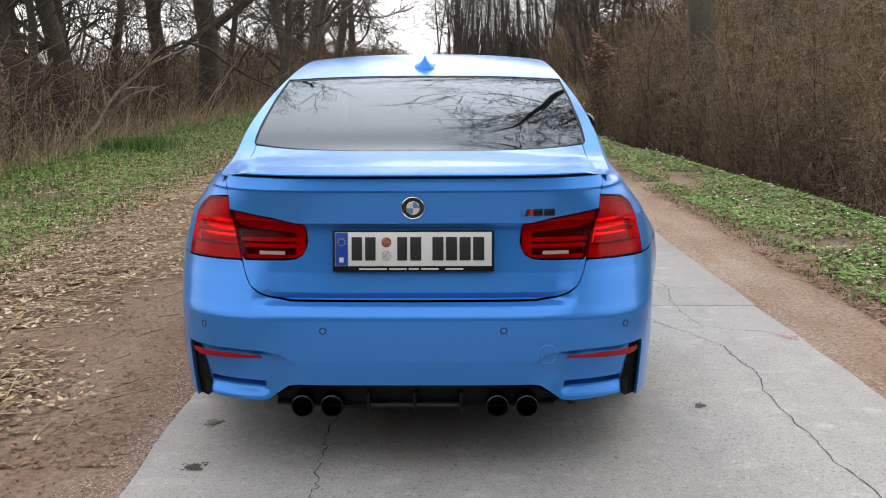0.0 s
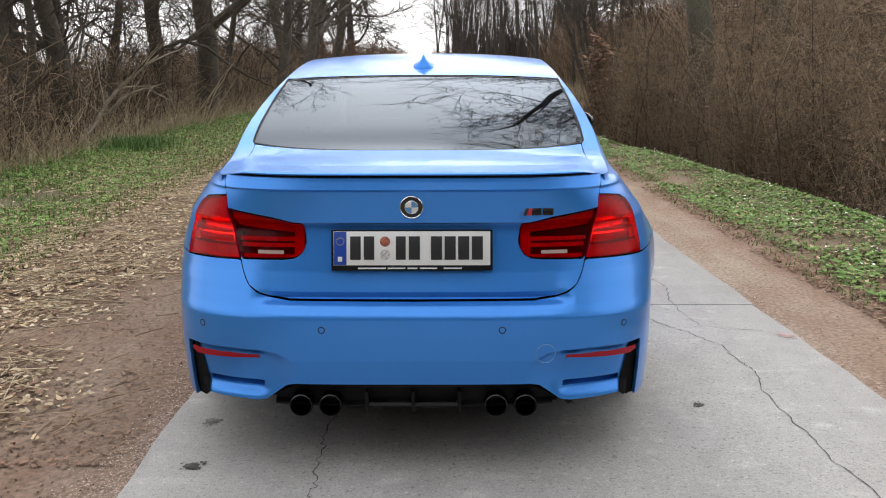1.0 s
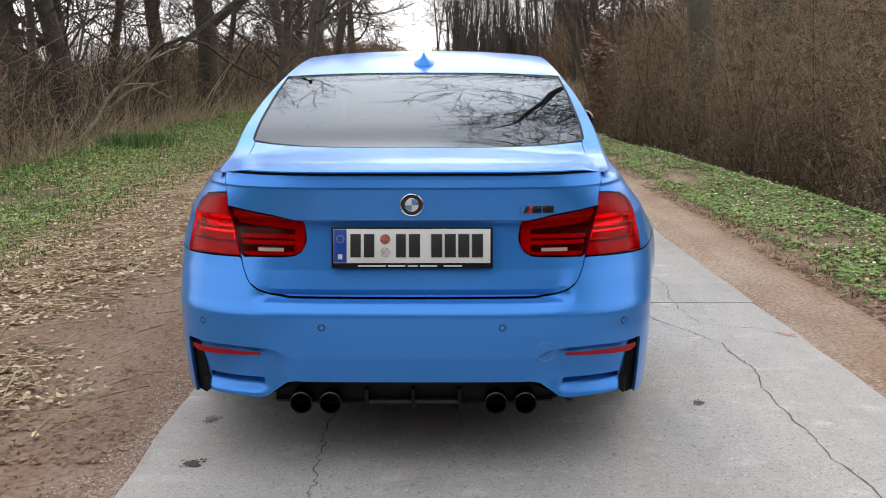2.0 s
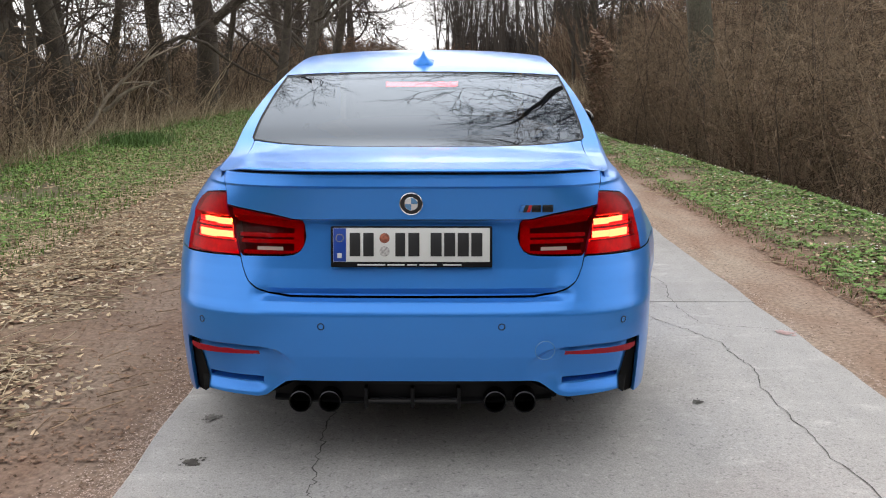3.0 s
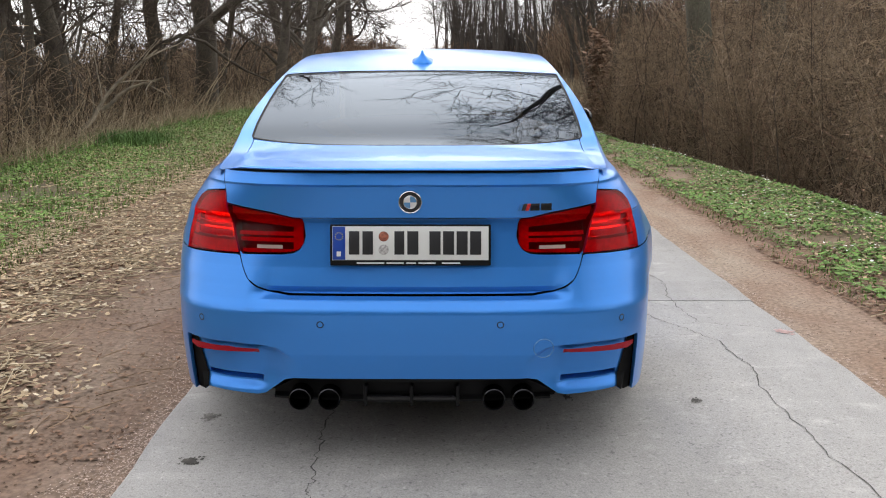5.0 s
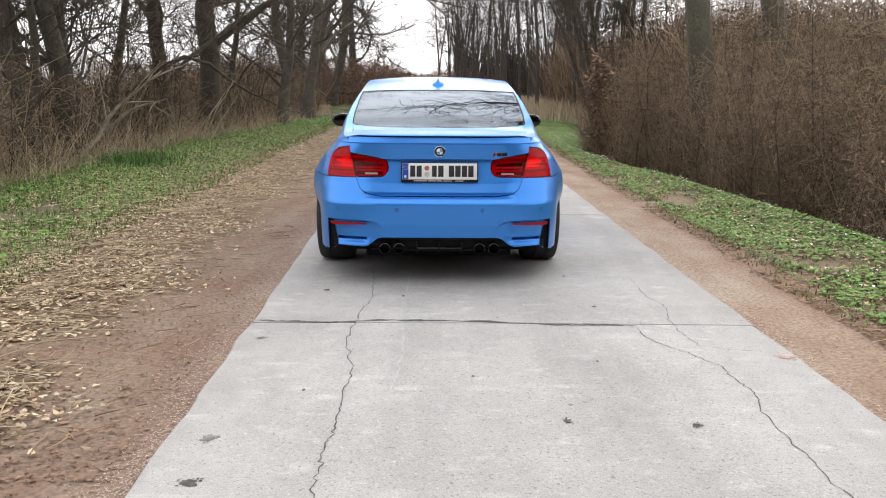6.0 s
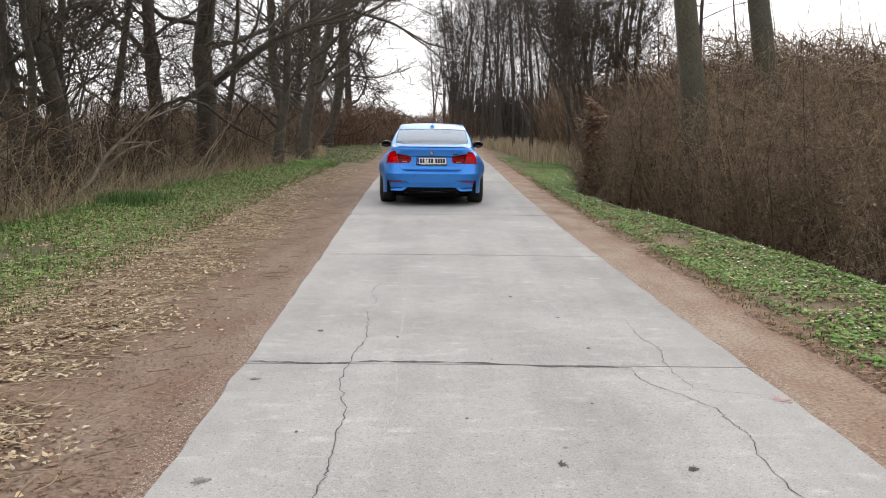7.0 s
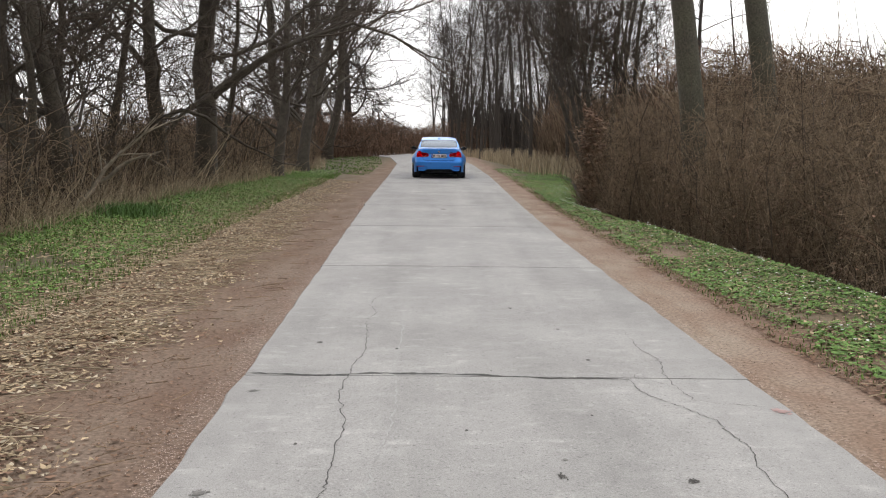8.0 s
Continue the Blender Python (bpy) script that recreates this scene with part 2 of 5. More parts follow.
def joined(blocks):
    vs, fs, o = [], [], 0
    for v, f in blocks:
        vs.append(v)
        fs.append(f + o)
        o += len(v)
    return np.concatenate(vs), np.concatenate(fs)
# ---------------------------------------------------------------- ground and road
ROAD_Y = [-15, 0, 3.3, 5.1, 8.1, 12, 20, 34, 50, 66, 80, 92, 100]
ROAD_L = [-0.95, -1.04, -1.07, -1.11, -1.19, -1.30, -1.53, -1.80, -2.2, -3.4, -7.0, -14.0, -24]
ROAD_R = [1.95, 1.88, 1.847, 1.82, 1.775, 1.73, 1.78, 1.97, 1.9, 1.0, -1.6, -6.5, -16]


def road_l(y):
    return np.interp(y, ROAD_Y, ROAD_L)


def road_r(y):
    return np.interp(y, ROAD_Y, ROAD_R)


def verge_r(y):
    """The outer edge of the grass strip on the ditch side."""
    return np.interp(y, [0, 5, 9, 12, 15, 20, 24, 40, 80], [4.6, 4.3, 4.05, 3.85, 3.5, 2.95, 3.6, 5.6, 7.0])


def verge_l(y):
    return np.interp(y, [0, 8, 14, 21, 39, 70], [-6.2, -5.9, -5.8, -6.0, -5.2, -9.0])


def ground_z(x, y):
    x, y = np.broadcast_arrays(np.asarray(x, float), np.asarray(y, float))
    l, r = road_l(y), road_r(y)
    z = np.full(x.shape, -0.035)
    dl, dr = l - x, x - r
    z = np.where(dl > 0, -0.03 + 0.05 * np.clip((dl - 0.4) / 3, 0, 1) + 0.02 * np.sin(x * 3.1 + y * 1.3) * np.clip(dl, 0, 1), z)
    z = np.where(dl > 5, z - 0.25 * np.clip((dl - 5) / 4, 0, 1), z)
    z = np.where(dr > 0, -0.03 + 0.03 * np.clip(dr / 1.5, 0, 1) + 0.015 * np.sin(x * 2.7 + y * 1.7) * np.clip(dr, 0, 1), z)
    d = x - verge_r(y)
    near = np.clip((42 - y) / 10, 0, 1)
    ditch = np.interp(d, [-0.25, 0.1, 0.7, 1.3, 2.2, 3.2], [0, -0.12, -0.75, -0.75, 0.05, 0.25]) * near
    return np.where(dr > 0, z + ditch, z)


def axis(*runs):
    out = []
    for a, b, n in runs:
        out += list(np.linspace(a, b, n, endpoint=False))
    return np.array(out + [runs[-1][1]])


gx = axis((-900, -60, 12), (-60, -12, 16), (-12, -1.0, 70), (-1.0, 1.7, 6), (1.7, 8, 50), (8, 40, 16), (40, 900, 12))
gy = axis((-300, -20, 8), (-20, 1, 14), (1, 24, 110), (24, 60, 60), (60, 130, 40), (130, 1200, 14))
GX, GY = np.meshgrid(gx, gy)
gv = np.stack([GX, GY, ground_z(GX, GY)], -1).reshape(-1, 3)
nx, ny = len(gx), len(gy)
gi = (np.arange(ny - 1)[:, None] * nx + np.arange(nx - 1)[None, :]).ravel()
gf = np.stack([gi, gi + 1, gi + nx + 1, gi + nx], -1)


def ground_material():
    """Bare reddish earth by the road, litter and soil further out, by distance from the road's middle line and noise."""
    m = mat("earth", (0.16, 0.115, 0.085), 0.95, bump=0.3, bump_scale=55)
    nt = m.node_tree
    p = nt.nodes["Principled BSDF"]
    geo = nt.nodes.new("ShaderNodeNewGeometry")
    sep = nt.nodes.new("ShaderNodeSeparateXYZ")
    nt.links.new(geo.outputs["Position"], sep.inputs[0])
    n1, n2 = nt.nodes.new("ShaderNodeTexNoise"), nt.nodes.new("ShaderNodeTexNoise")
    for n, s in ((n1, 1.3), (n2, 42.0)):
        n.inputs["Scale"].default_value, n.inputs["Detail"].default_value = s, 6
        nt.links.new(geo.outputs["Position"], n.inputs["Vector"])
    add = nt.nodes.new("ShaderNodeMath")
    add.operation = "MULTIPLY_ADD"
    nt.links.new(n1.outputs["Fac"], add.inputs[0])
    add.inputs[1].default_value = 1.6
    nt.links.new(sep.outputs["X"], add.inputs[2])
    rp = nt.nodes.new("ShaderNodeValToRGB")
    mr = nt.nodes.new("ShaderNodeMapRange")
    mr.inputs["From Min"].default_value, mr.inputs["From Max"].default_value = -8, 8
    nt.links.new(add.outputs[0], mr.inputs["Value"])
    nt.links.new(mr.outputs[0], rp.inputs["Fac"])
    stops = [(-6.5, (0.085, 0.062, 0.042)), (-3.2, (0.10, 0.088, 0.045)), (-1.6, (0.20, 0.135, 0.09)), (-0.4, (0.21, 0.15, 0.115)),
             (0.6, (0.34, 0.27, 0.21)), (2.6, (0.315, 0.245, 0.19)), (3.3, (0.25, 0.165, 0.12)), (4.2, (0.11, 0.095, 0.05)), (5.4, (0.05, 0.036, 0.026))]
    els = rp.color_ramp.elements
    while len(els) < len(stops):
        els.new(0.5)
    for e, (x, c) in zip(els, stops):
        e.position, e.color = (x + 8) / 16, (*c, 1)
    r2 = nt.nodes.new("ShaderNodeValToRGB")
    r2.color_ramp.elements[0].position, r2.color_ramp.elements[0].color = 0.32, (0.68, 0.66, 0.63, 1)
    r2.color_ramp.elements[1].position, r2.color_ramp.elements[1].color = 0.68, (1.25, 1.23, 1.2, 1)
    nt.links.new(n2.outputs["Fac"], r2.inputs["Fac"])
    mx = nt.nodes.new("ShaderNodeMixRGB")
    mx.blend_type = "MULTIPLY"
    mx.inputs[0].default_value = 1
    nt.links.new(rp.outputs[0], mx.inputs[1])
    nt.links.new(r2.outputs[0], mx.inputs[2])
    # damp and reddish patches, drawn out along the lane
    mp = nt.nodes.new("ShaderNodeMapping")
    mp.inputs["Scale"].default_value = (2.6, 0.9, 1.0)
    n3 = nt.nodes.new("ShaderNodeTexNoise")
    n3.inputs["Scale"].default_value, n3.inputs["Detail"].default_value = 1.0, 5
    r3 = nt.nodes.new("ShaderNodeValToRGB")
    r3.color_ramp.elements[0].position, r3.color_ramp.elements[0].color = 0.36, (0.86, 0.77, 0.72, 1)
    r3.color_ramp.elements[1].position, r3.color_ramp.elements[1].color = 0.62, (1.09, 1.13, 1.15, 1)
    patch = nt.nodes.new("ShaderNodeMixRGB")
    patch.blend_type = "MULTIPLY"
    patch.inputs[0].default_value = 1
    nt.links.new(geo.outputs["Position"], mp.inputs[0])
    nt.links.new(mp.outputs[0], n3.inputs["Vector"])
    nt.links.new(n3.outputs["Fac"], r3.inputs["Fac"])
    nt.links.new(mx.outputs[0], patch.inputs[1])
    nt.links.new(r3.outputs[0], patch.inputs[2])
    nt.links.new(patch.outputs[0], p.inputs["Base Color"])
    return m


ground = tagged(raw("ground", gv, gf, ground_material(), smooth=True), "brown earth verge with soil and dead leaves beside the lane", "ground", kind="structure")


def ribbon(pts, width, z, jitter=0.25, seed=0):
    """A flat, uneven strip along points, tapering at its ends, with a thin edge."""
    r = np.random.default_rng(seed)
    pts = np.array(pts, float)
    n = max(8, int(np.linalg.norm(np.diff(pts, axis=0), axis=1).sum() / 0.035))
    t = np.linspace(0, len(pts) - 1, n)
    c = np.stack([np.interp(t, range(len(pts)), pts[:, k]) for k in (0, 1)], 1)
    wob = np.cumsum(r.normal(0, 1, (n, 2)), 0)
    wob -= np.linspace(0, 1, n)[:, None] * wob[-1]
    c += 0.004 * wob + r.normal(0, 0.0055, (n, 2))
    d = np.gradient(c, axis=0)
    d /= np.linalg.norm(d, axis=1, keepdims=True)
    side = np.stack([-d[:, 1], d[:, 0]], 1)
    w = width * (1 + jitter * r.normal(0, 1, n)).clip(0.3, 2) * np.clip(np.minimum(np.arange(n), np.arange(n)[::-1]) / 4, 0.15, 1)
    a, b = c + side * w[:, None] / 2, c - side * w[:, None] / 2
    v = np.concatenate([np.c_[a, road_z(a[:, 0], a[:, 1]) + z], np.c_[b, road_z(b[:, 0], b[:, 1]) + z]])
    i = np.arange(n - 1)
    return v, np.stack([i, i + n, i + n + 1, i + 1], -1)


def blot(x, y, rx, ry, z, seed):
    r = np.random.default_rng(seed)
    a = np.linspace(0, 2 * math.pi, 18, endpoint=False)
    k = 1 + 0.07 * r.normal(0, 1, 18) + 0.10 * np.sin(2 * a + r.uniform(0, 6)) + 0.08 * np.sin(3 * a + r.uniform(0, 6))
    v = np.c_[x + rx * k * np.cos(a), y + ry * k * np.sin(a), road_z(x + rx * k * np.cos(a), y) + z]
    return v, [list(range(18))]


def road_z(x, y):
    """Height of the slightly crowned slabs."""
    u = (np.asarray(x) - road_l(y)) / (road_r(y) - road_l(y))
    return 0.004 * np.clip(np.minimum(u, 1 - u) * 3, 0, 1)


road = tagged(new("road"), "old pale concrete lane of cracked slabs with worn edges", "road", kind="structure")
JOINTS = [-12.9, -8.4, -3.9, 0.6, 5.08, 9.6, 14.1, 18.6, 23.1, 27.6, 32.1, 36.6, 41.1]


def slab(y0, y1, seed):
    """One concrete slab: a thick sheet with uneven, chipped long edges."""
    r = np.random.default_rng(seed)
    ny = int((y1 - y0) / 0.12)
    ys = np.linspace(y0, y1, ny + 1)
    lx = road_l(ys) + np.convolve(r.normal(0, 0.011, ny + 3), [0.3, 0.4, 0.3], "valid")
    rx = road_r(ys) + np.convolve(r.normal(0, 0.011, ny + 3), [0.3, 0.4, 0.3], "valid")
    v, f = [], []
    for y, a, b in zip(ys, lx, rx):
        c = 0.012
        v += [(a - 0.02, y, -0.09), (a, y, -c), (a + c, y, 0), (a + (b - a) / 3, y, 0.004), (b - (b - a) / 3, y, 0.004), (b - c, y, 0), (b, y, -c), (b + 0.02, y, -0.09)]
    for i in range(ny):
        for j in range(7):
            k = i * 8 + j
            f.append((k, k + 1, k + 9, k + 8))
    n = ny * 8
    f += [tuple(range(8))[::-1], tuple(range(n, n + 8))]
    return raw("slab", v, f, M_ASPHALT, road, smooth=True, sharp=30)


for i, (a, b) in enumerate(zip(JOINTS, JOINTS[1:])):
    slab(a + 0.006, b - 0.006, i + 40)
slab(41.106, 100, 77)

raw("worn_seam", *ribbon([(-0.22, 2.6), (-0.25, 3.6), (-0.26, 4.6), (-0.27, 6.0), (-0.28, 7.2)], 0.008, 0.0016, 0.5, 95), M_PALE, road)
crack_lines = [
    ([(-0.42, 2.5), (-0.42, 2.71), (-0.43, 2.92), (-0.44, 3.16), (-0.42, 3.4), (-0.43, 3.74), (-0.44, 4.3), (-0.51, 4.69), (-0.5, 5.17), (-0.47, 5.6), (-0.49, 6.26), (-0.51, 6.64)], 0.0045),
    ([(-0.52, 6.7), (-0.46, 7.0), (-0.53, 7.3), (-0.51, 7.63), (-0.44, 7.9)], 0.0035),
    ([(1.35, 6.4), (1.34, 6.0), (1.33, 5.79), (1.36, 5.55), (1.35, 5.38), (1.31, 5.15), (1.33, 4.95), (1.35, 4.77), (1.37, 4.62)], 0.0042),
    ([(1.1, 5.05), (1.13, 4.85), (1.16, 4.74), (1.24, 4.6), (1.30, 4.48), (1.39, 4.3), (1.39, 4.05), (1.42, 3.9), (1.38, 3.71), (1.36, 3.37), (1.37, 3.09), (1.40, 2.8), (1.43, 2.5), (1.40, 2.2)], 0.0045),
    ([(1.37, 4.64), (1.5, 4.58), (1.65, 4.56), (1.8, 4.5)], 0.003),
    ([(1.17, 5.2), (1.14, 5.05), (1.36, 4.9)], 0.003),
]
for i, (pts, w) in enumerate(crack_lines):
    v, f = ribbon(pts, w, 0.0020, 0.35, 100 + i)
    raw("crack", v, f, M_TAR, road)
for i, y in enumerate(JOINTS[2:-2]):
    strong = abs(y - 5.08) < 0.1
    v, f = ribbon([(float(road_l(y)) + 0.02, y + 0.02), (-0.75, y), (-0.4, y + 0.02), (0.03, y + 0.04), (0.74, y - 0.03), (1.13, y - 0.02), (1.3, y - 0.01), (float(road_r(y)) - 0.05, y)] if not strong else
                  [(-1.1, y + 0.05), (-0.75, y), (-0.4, y + 0.04), (0.03, y + 0.05), (0.74, y - 0.04), (1.13, y - 0.03)], 0.022 if strong else 0.007, 0.0028, 0.5, 200 + i)
    raw("joint_filler", v, f, M_TAR, road)
for i, (x, y, rx, ry, m) in enumerate([(1.04, 3.49, 0.022, 0.035, M_STAIN), (0.52, 3.53, 0.020, 0.032, M_STAIN), (-0.87, 2.93, 0.040, 0.040, M_STAIN), (-0.90, 3.33, 0.035, 0.035, M_STAIN_FAINT), (-0.77, 5.92, 0.018, 0.03, M_STAIN),
                                      (0.95, 5.49, 0.013, 0.024, M_STAIN), (0.56, 3.72, 0.012, 0.014, M_STAIN_FAINT), (-0.25, 5.75, 0.010, 0.02, M_STAIN), (1.77, 4.46, 0.05, 0.05, M_PINK), (-0.98, 4.75, 0.035, 0.022, M_STAIN_FAINT),
                                      (0.12, 17.5, 0.05, 0.16, M_STAIN_FAINT), (0.6, 7.2, 0.014, 0.03, M_STAIN), (0.15, 4.1, 0.009, 0.012, M_STAIN), (0.78, 4.35, 0.008, 0.012, M_STAIN), (-0.62, 3.9, 0.009, 0.014, M_STAIN), (0.33, 5.2, 0.007, 0.01, M_STAIN), (0.88, 6.4, 0.012, 0.02, M_STAIN)]):
    v, f = blot(x, y, rx, ry, 0.0024, 300 + i)
    if rx > 0.018 and ry < 0.1:
        # a frayed stain: one small core and many specks thinning outwards
        q = np.random.default_rng(330 + i)
        bits = [blot(x, y, rx * 0.55, ry * 0.5, 0.0024, 300 + i)]
        for k in range(60):
            px, py, g = x + q.normal(0, 0.42 * rx), y + q.normal(0, 0.42 * ry), q.uniform(0.05, 0.22)
            bits.append(blot(px, py, rx * g, ry * g, 0.0025 + 0.00002 * k, 900 + k))
        v = np.concatenate([b[0] for b in bits])
        f = [[j + 18 * k for j in range(18)] for k in range(len(bits))]
    raw("stain", v, f, m, road)

# ---------------------------------------------------------------- small ground cover


def leaves(name, xs, ys, size, material, label, category, lift=0.012, seed=3):
    """Curled dead leaves lying on the ground: four triangles each."""
    r = np.random.default_rng(seed)
    n = len(xs)
    a = r.uniform(0, 2 * math.pi, n)
    s = size * r.uniform(0.55, 1.35, n)
    tilt = r.normal(0, 0.35, (n, 2))
    loc = np.array([(-0.5, -0.12), (0.5, 0.0), (0.0, 0.33), (0.0, -0.33), (-0.5, 0.12)])
    px = (loc[None, :, 0] * np.cos(a)[:, None] - loc[None, :, 1] * np.sin(a)[:, None]) * s[:, None]
    py = (loc[None, :, 0] * np.sin(a)[:, None] + loc[None, :, 1] * np.cos(a)[:, None]) * s[:, None]
    pz = px * tilt[:, :1] + py * tilt[:, 1:] + s[:, None] * np.array([0.1, 0.18, -0.08, -0.05, 0.1])[None] * r.uniform(0, 1.4, (n, 1))
    X, Y = xs[:, None] + px, ys[:, None] + py
    Z = ground_z(xs, ys)[:, None] + np.abs(pz) + lift * r.uniform(0.3, 1.4, (n, 1))
    v = np.stack([X, Y, Z], -1).reshape(-1, 3)
    b = np.arange(n)[:, None] * 5
    f = np.concatenate([b + np.array([[0, 3, 1]]), b + np.array([[0, 1, 2]]), b + np.array([[0, 2, 4]])])
    return tagged(raw(name, v, f, material), label, category, kind="stuff")


def blades(name, xs, ys, height, width, material, label, category, seed=5, lean=0.5):
    """Grass blades: one bent strip of three triangles each."""
    r = np.random.default_rng(seed)
    n = len(xs)
    a = r.uniform(0, 2 * math.pi, n)
    h = height * r.uniform(0.4, 1.25, n)
    w = width * r.uniform(0.6, 1.3, n)
    lx, ly = np.cos(a), np.sin(a)
    k = lean * r.uniform(0.2, 1.3, n)
    z0 = ground_z(xs, ys) - 0.01
    P = np.empty((n, 5, 3))
    for i, (u, sgn) in enumerate(((0, -1), (0, 1), (0.55, -0.8), (0.55, 0.8), (1, 0))):
        P[:, i, 0] = xs + lx * k * h * u * u - ly * w * sgn / 2
        P[:, i, 1] = ys + ly * k * h * u * u + lx * w * sgn / 2
        P[:, i, 2] = z0 + h * u * (1 - 0.35 * k * u)
    b = np.arange(n)[:, None] * 5
    f = np.concatenate([b + np.array([[0, 1, 3]]), b + np.array([[0, 3, 2]]), b + np.array([[2, 3, 4]])])
    return tagged(raw(name, P.reshape(-1, 3), f, material), label, category, kind="stuff")


def scatter(n, y0, y1, xa, xb, power=1.0, seed=1, clump=0.0):
    """Points between two edges, denser near the start of the stretch."""
    r = np.random.default_rng(seed)
    y = y0 + (y1 - y0) * r.uniform(0, 1, n) ** power
    u = r.uniform(0, 1, n)
    x = xa(y) + (xb(y) - xa(y)) * u
    if clump:
        k = 2.2 * np.array([noise.noise((a * 0.8, b * 0.5, 3.0)) + 0.6 * noise.noise((a * 2.6, b * 2.1, 9.0)) for a, b in zip(x, y)])
        keep = k + r.normal(0, 0.3, n) > clump - 1
        x, y = x[keep], y[keep]
    return x, y


x, y = scatter(90000, 3.5, 34, lambda y: verge_l(y) - 0.8, lambda y: road_l(y) - 1.75, 1.6, 11, -0.5)
blades("grass", x, y, 0.075, 0.009, M_GRASS, "short green grass among dead leaves", "grass", 21)
x, y = scatter(34000, 3.5, 36, lambda y: verge_l(y) - 0.5, lambda y: road_l(y) - 2.1, 1.6, 12, -0.2)
leaves("herbs", x, y, 0.042, M_HERB, "low green herbs covering the verge", "herbs", 0.05, 22)
# litter thins out unevenly towards the trodden earth
for n, seed, m in ((58000, 13, M_LEAF), (30000, 113, M_LEAF_RED), (14000, 213, M_LEAF_PALE)):
    x, y = scatter(n, 3.0, 30, lambda y: road_l(y) - 3.9, lambda y: road_l(y) - 1.0, 1.8, seed, 0.15)
    x = x + np.random.default_rng(seed + 1).normal(0, 0.22, len(x)) + 0.16 * np.sin(y * 2.3) + 0.10 * np.sin(y * 5.1 + 1)
    keep = x < road_l(y) - 0.25
    leaves("leaf_litter", x[keep], y[keep], 0.037, m, "curled tan and brown dead leaves strewn over the verge", "dead leaves", 0.014, seed + 10)
x, y = scatter(7000, 3.0, 22, lambda y: road_l(y) - 1.9, lambda y: road_l(y) - 0.1, 1.7, 14)
leaves("leaf_crumbs", x, y, 0.020, M_LEAF_RED, "brown leaf crumbs on bare earth", "dead leaves", 0.006, 24)
x, y = scatter(26000, 3.0, 30, lambda y: road_r(y) + 0.55, lambda y: road_r(y) + 1.5, 1.7, 15, 0.45)
leaves("leaf_litter", x, y, 0.030, M_LEAF_RED, "red-brown dead leaves along the dirt shoulder", "dead leaves", 0.008, 25)
x, y = scatter(52000, 3.5, 42, lambda y: road_r(y) + 0.75, lambda y: verge_r(y) + 0.1, 1.6, 16, 0.5)
leaves("herbs", x, y, 0.042, M_HERB, "low green herbs with white flowers beside the ditch", "herbs", 0.028, 26)
x, y = scatter(26000, 3.5, 42, lambda y: road_r(y) + 0.6, lambda y: verge_r(y) + 0.2, 1.6, 17, 0.15)
blades("grass", x, y, 0.055, 0.009, M_GRASS, "green grass strip between dirt shoulder and ditch", "grass", 27)
x, y = scatter(1500, 4.5, 26, lambda y: road_r(y) + 1.0, lambda y: verge_r(y), 1.2, 18, 0.9)
leaves("flowers", x, y, 0.028, M_FLOWER, "small white flowers in the grass strip", "flowers", 0.055, 28)
x = np.random.default_rng(31).normal(-5.2, 0.26, 2200)
y = np.random.default_rng(32).normal(15.3, 0.34, 2200)
blades("grass_tuft", x, y, 0.24, 0.012, mat("lush_grass", (0.085, 0.16, 0.035), 0.7, island=0.4), "dense dark green grass tuft on the verge", "grass", 29)
x, y = scatter(9000, 5, 60, lambda y: verge_l(y) - 1.8, lambda y: verge_l(y) + 0.4, 1.5, 19)
blades("dry_grass", x, y, 0.38, 0.010, M_STRAW, "pale dry grass at the foot of the thicket", "grass", 30, 1.0)
x, y = scatter(9000, 34, 75, lambda y: road_r(y) + 1.6, lambda y: road_r(y) + 8, 1.0, 20)
blades("dry_grass", x, y, 0.75, 0.022, M_STRAW, "tall pale dry grass along the far lane edge", "grass", 31, 0.4)
x, y = scatter(14000, 34, 110, lambda y: verge_l(y) - 1, lambda y: road_l(y) - 0.8, 1.0, 33)
blades("grass", x, y, 0.075, 0.03, M_GRASS, "green verge further along the lane", "grass", 32)


# the same verges beside and behind the camera
x, y = scatter(64000, -14, 4.0, lambda y: verge_l(y) - 0.8, lambda y: road_l(y) - 1.75, 1.0, 81, -0.5)
blades("grass", x, y, 0.075, 0.010, M_GRASS, "short green grass along the verge", "grass", 82)
x, y = scatter(26000, -14, 4.0, lambda y: verge_l(y) - 0.5, lambda y: road_l(y) - 2.1, 1.0, 83, -0.2)
leaves("herbs", x, y, 0.045, M_HERB, "low green herbs covering the verge", "herbs", 0.05, 84)
x, y = scatter(42000, -14, 3.4, lambda y: road_l(y) - 3.9, lambda y: road_l(y) - 0.8, 1.0, 85, 0.45)
leaves("leaf_litter", x, y, 0.047, M_LEAF, "curled tan dead leaves strewn over the verge", "dead leaves", 0.014, 86)
x, y = scatter(40000, -14, 4.0, lambda y: road_r(y) + 0.75, lambda y: verge_r(y) + 0.1, 1.0, 87, 0.5)
leaves("herbs", x, y, 0.045, M_HERB, "low green herbs beside the ditch", "herbs", 0.028, 88)
x, y = scatter(24000, -14, 4.0, lambda y: road_r(y) + 0.6, lambda y: verge_r(y) + 0.2, 1.0, 89, 0.15)
blades("grass", x, y, 0.055, 0.010, M_GRASS, "green grass strip between dirt shoulder and ditch", "grass", 90)

M_DRY = mat("brown_stalk", (0.27, 0.185, 0.12), 0.85, island=0.5, spec=0.12)


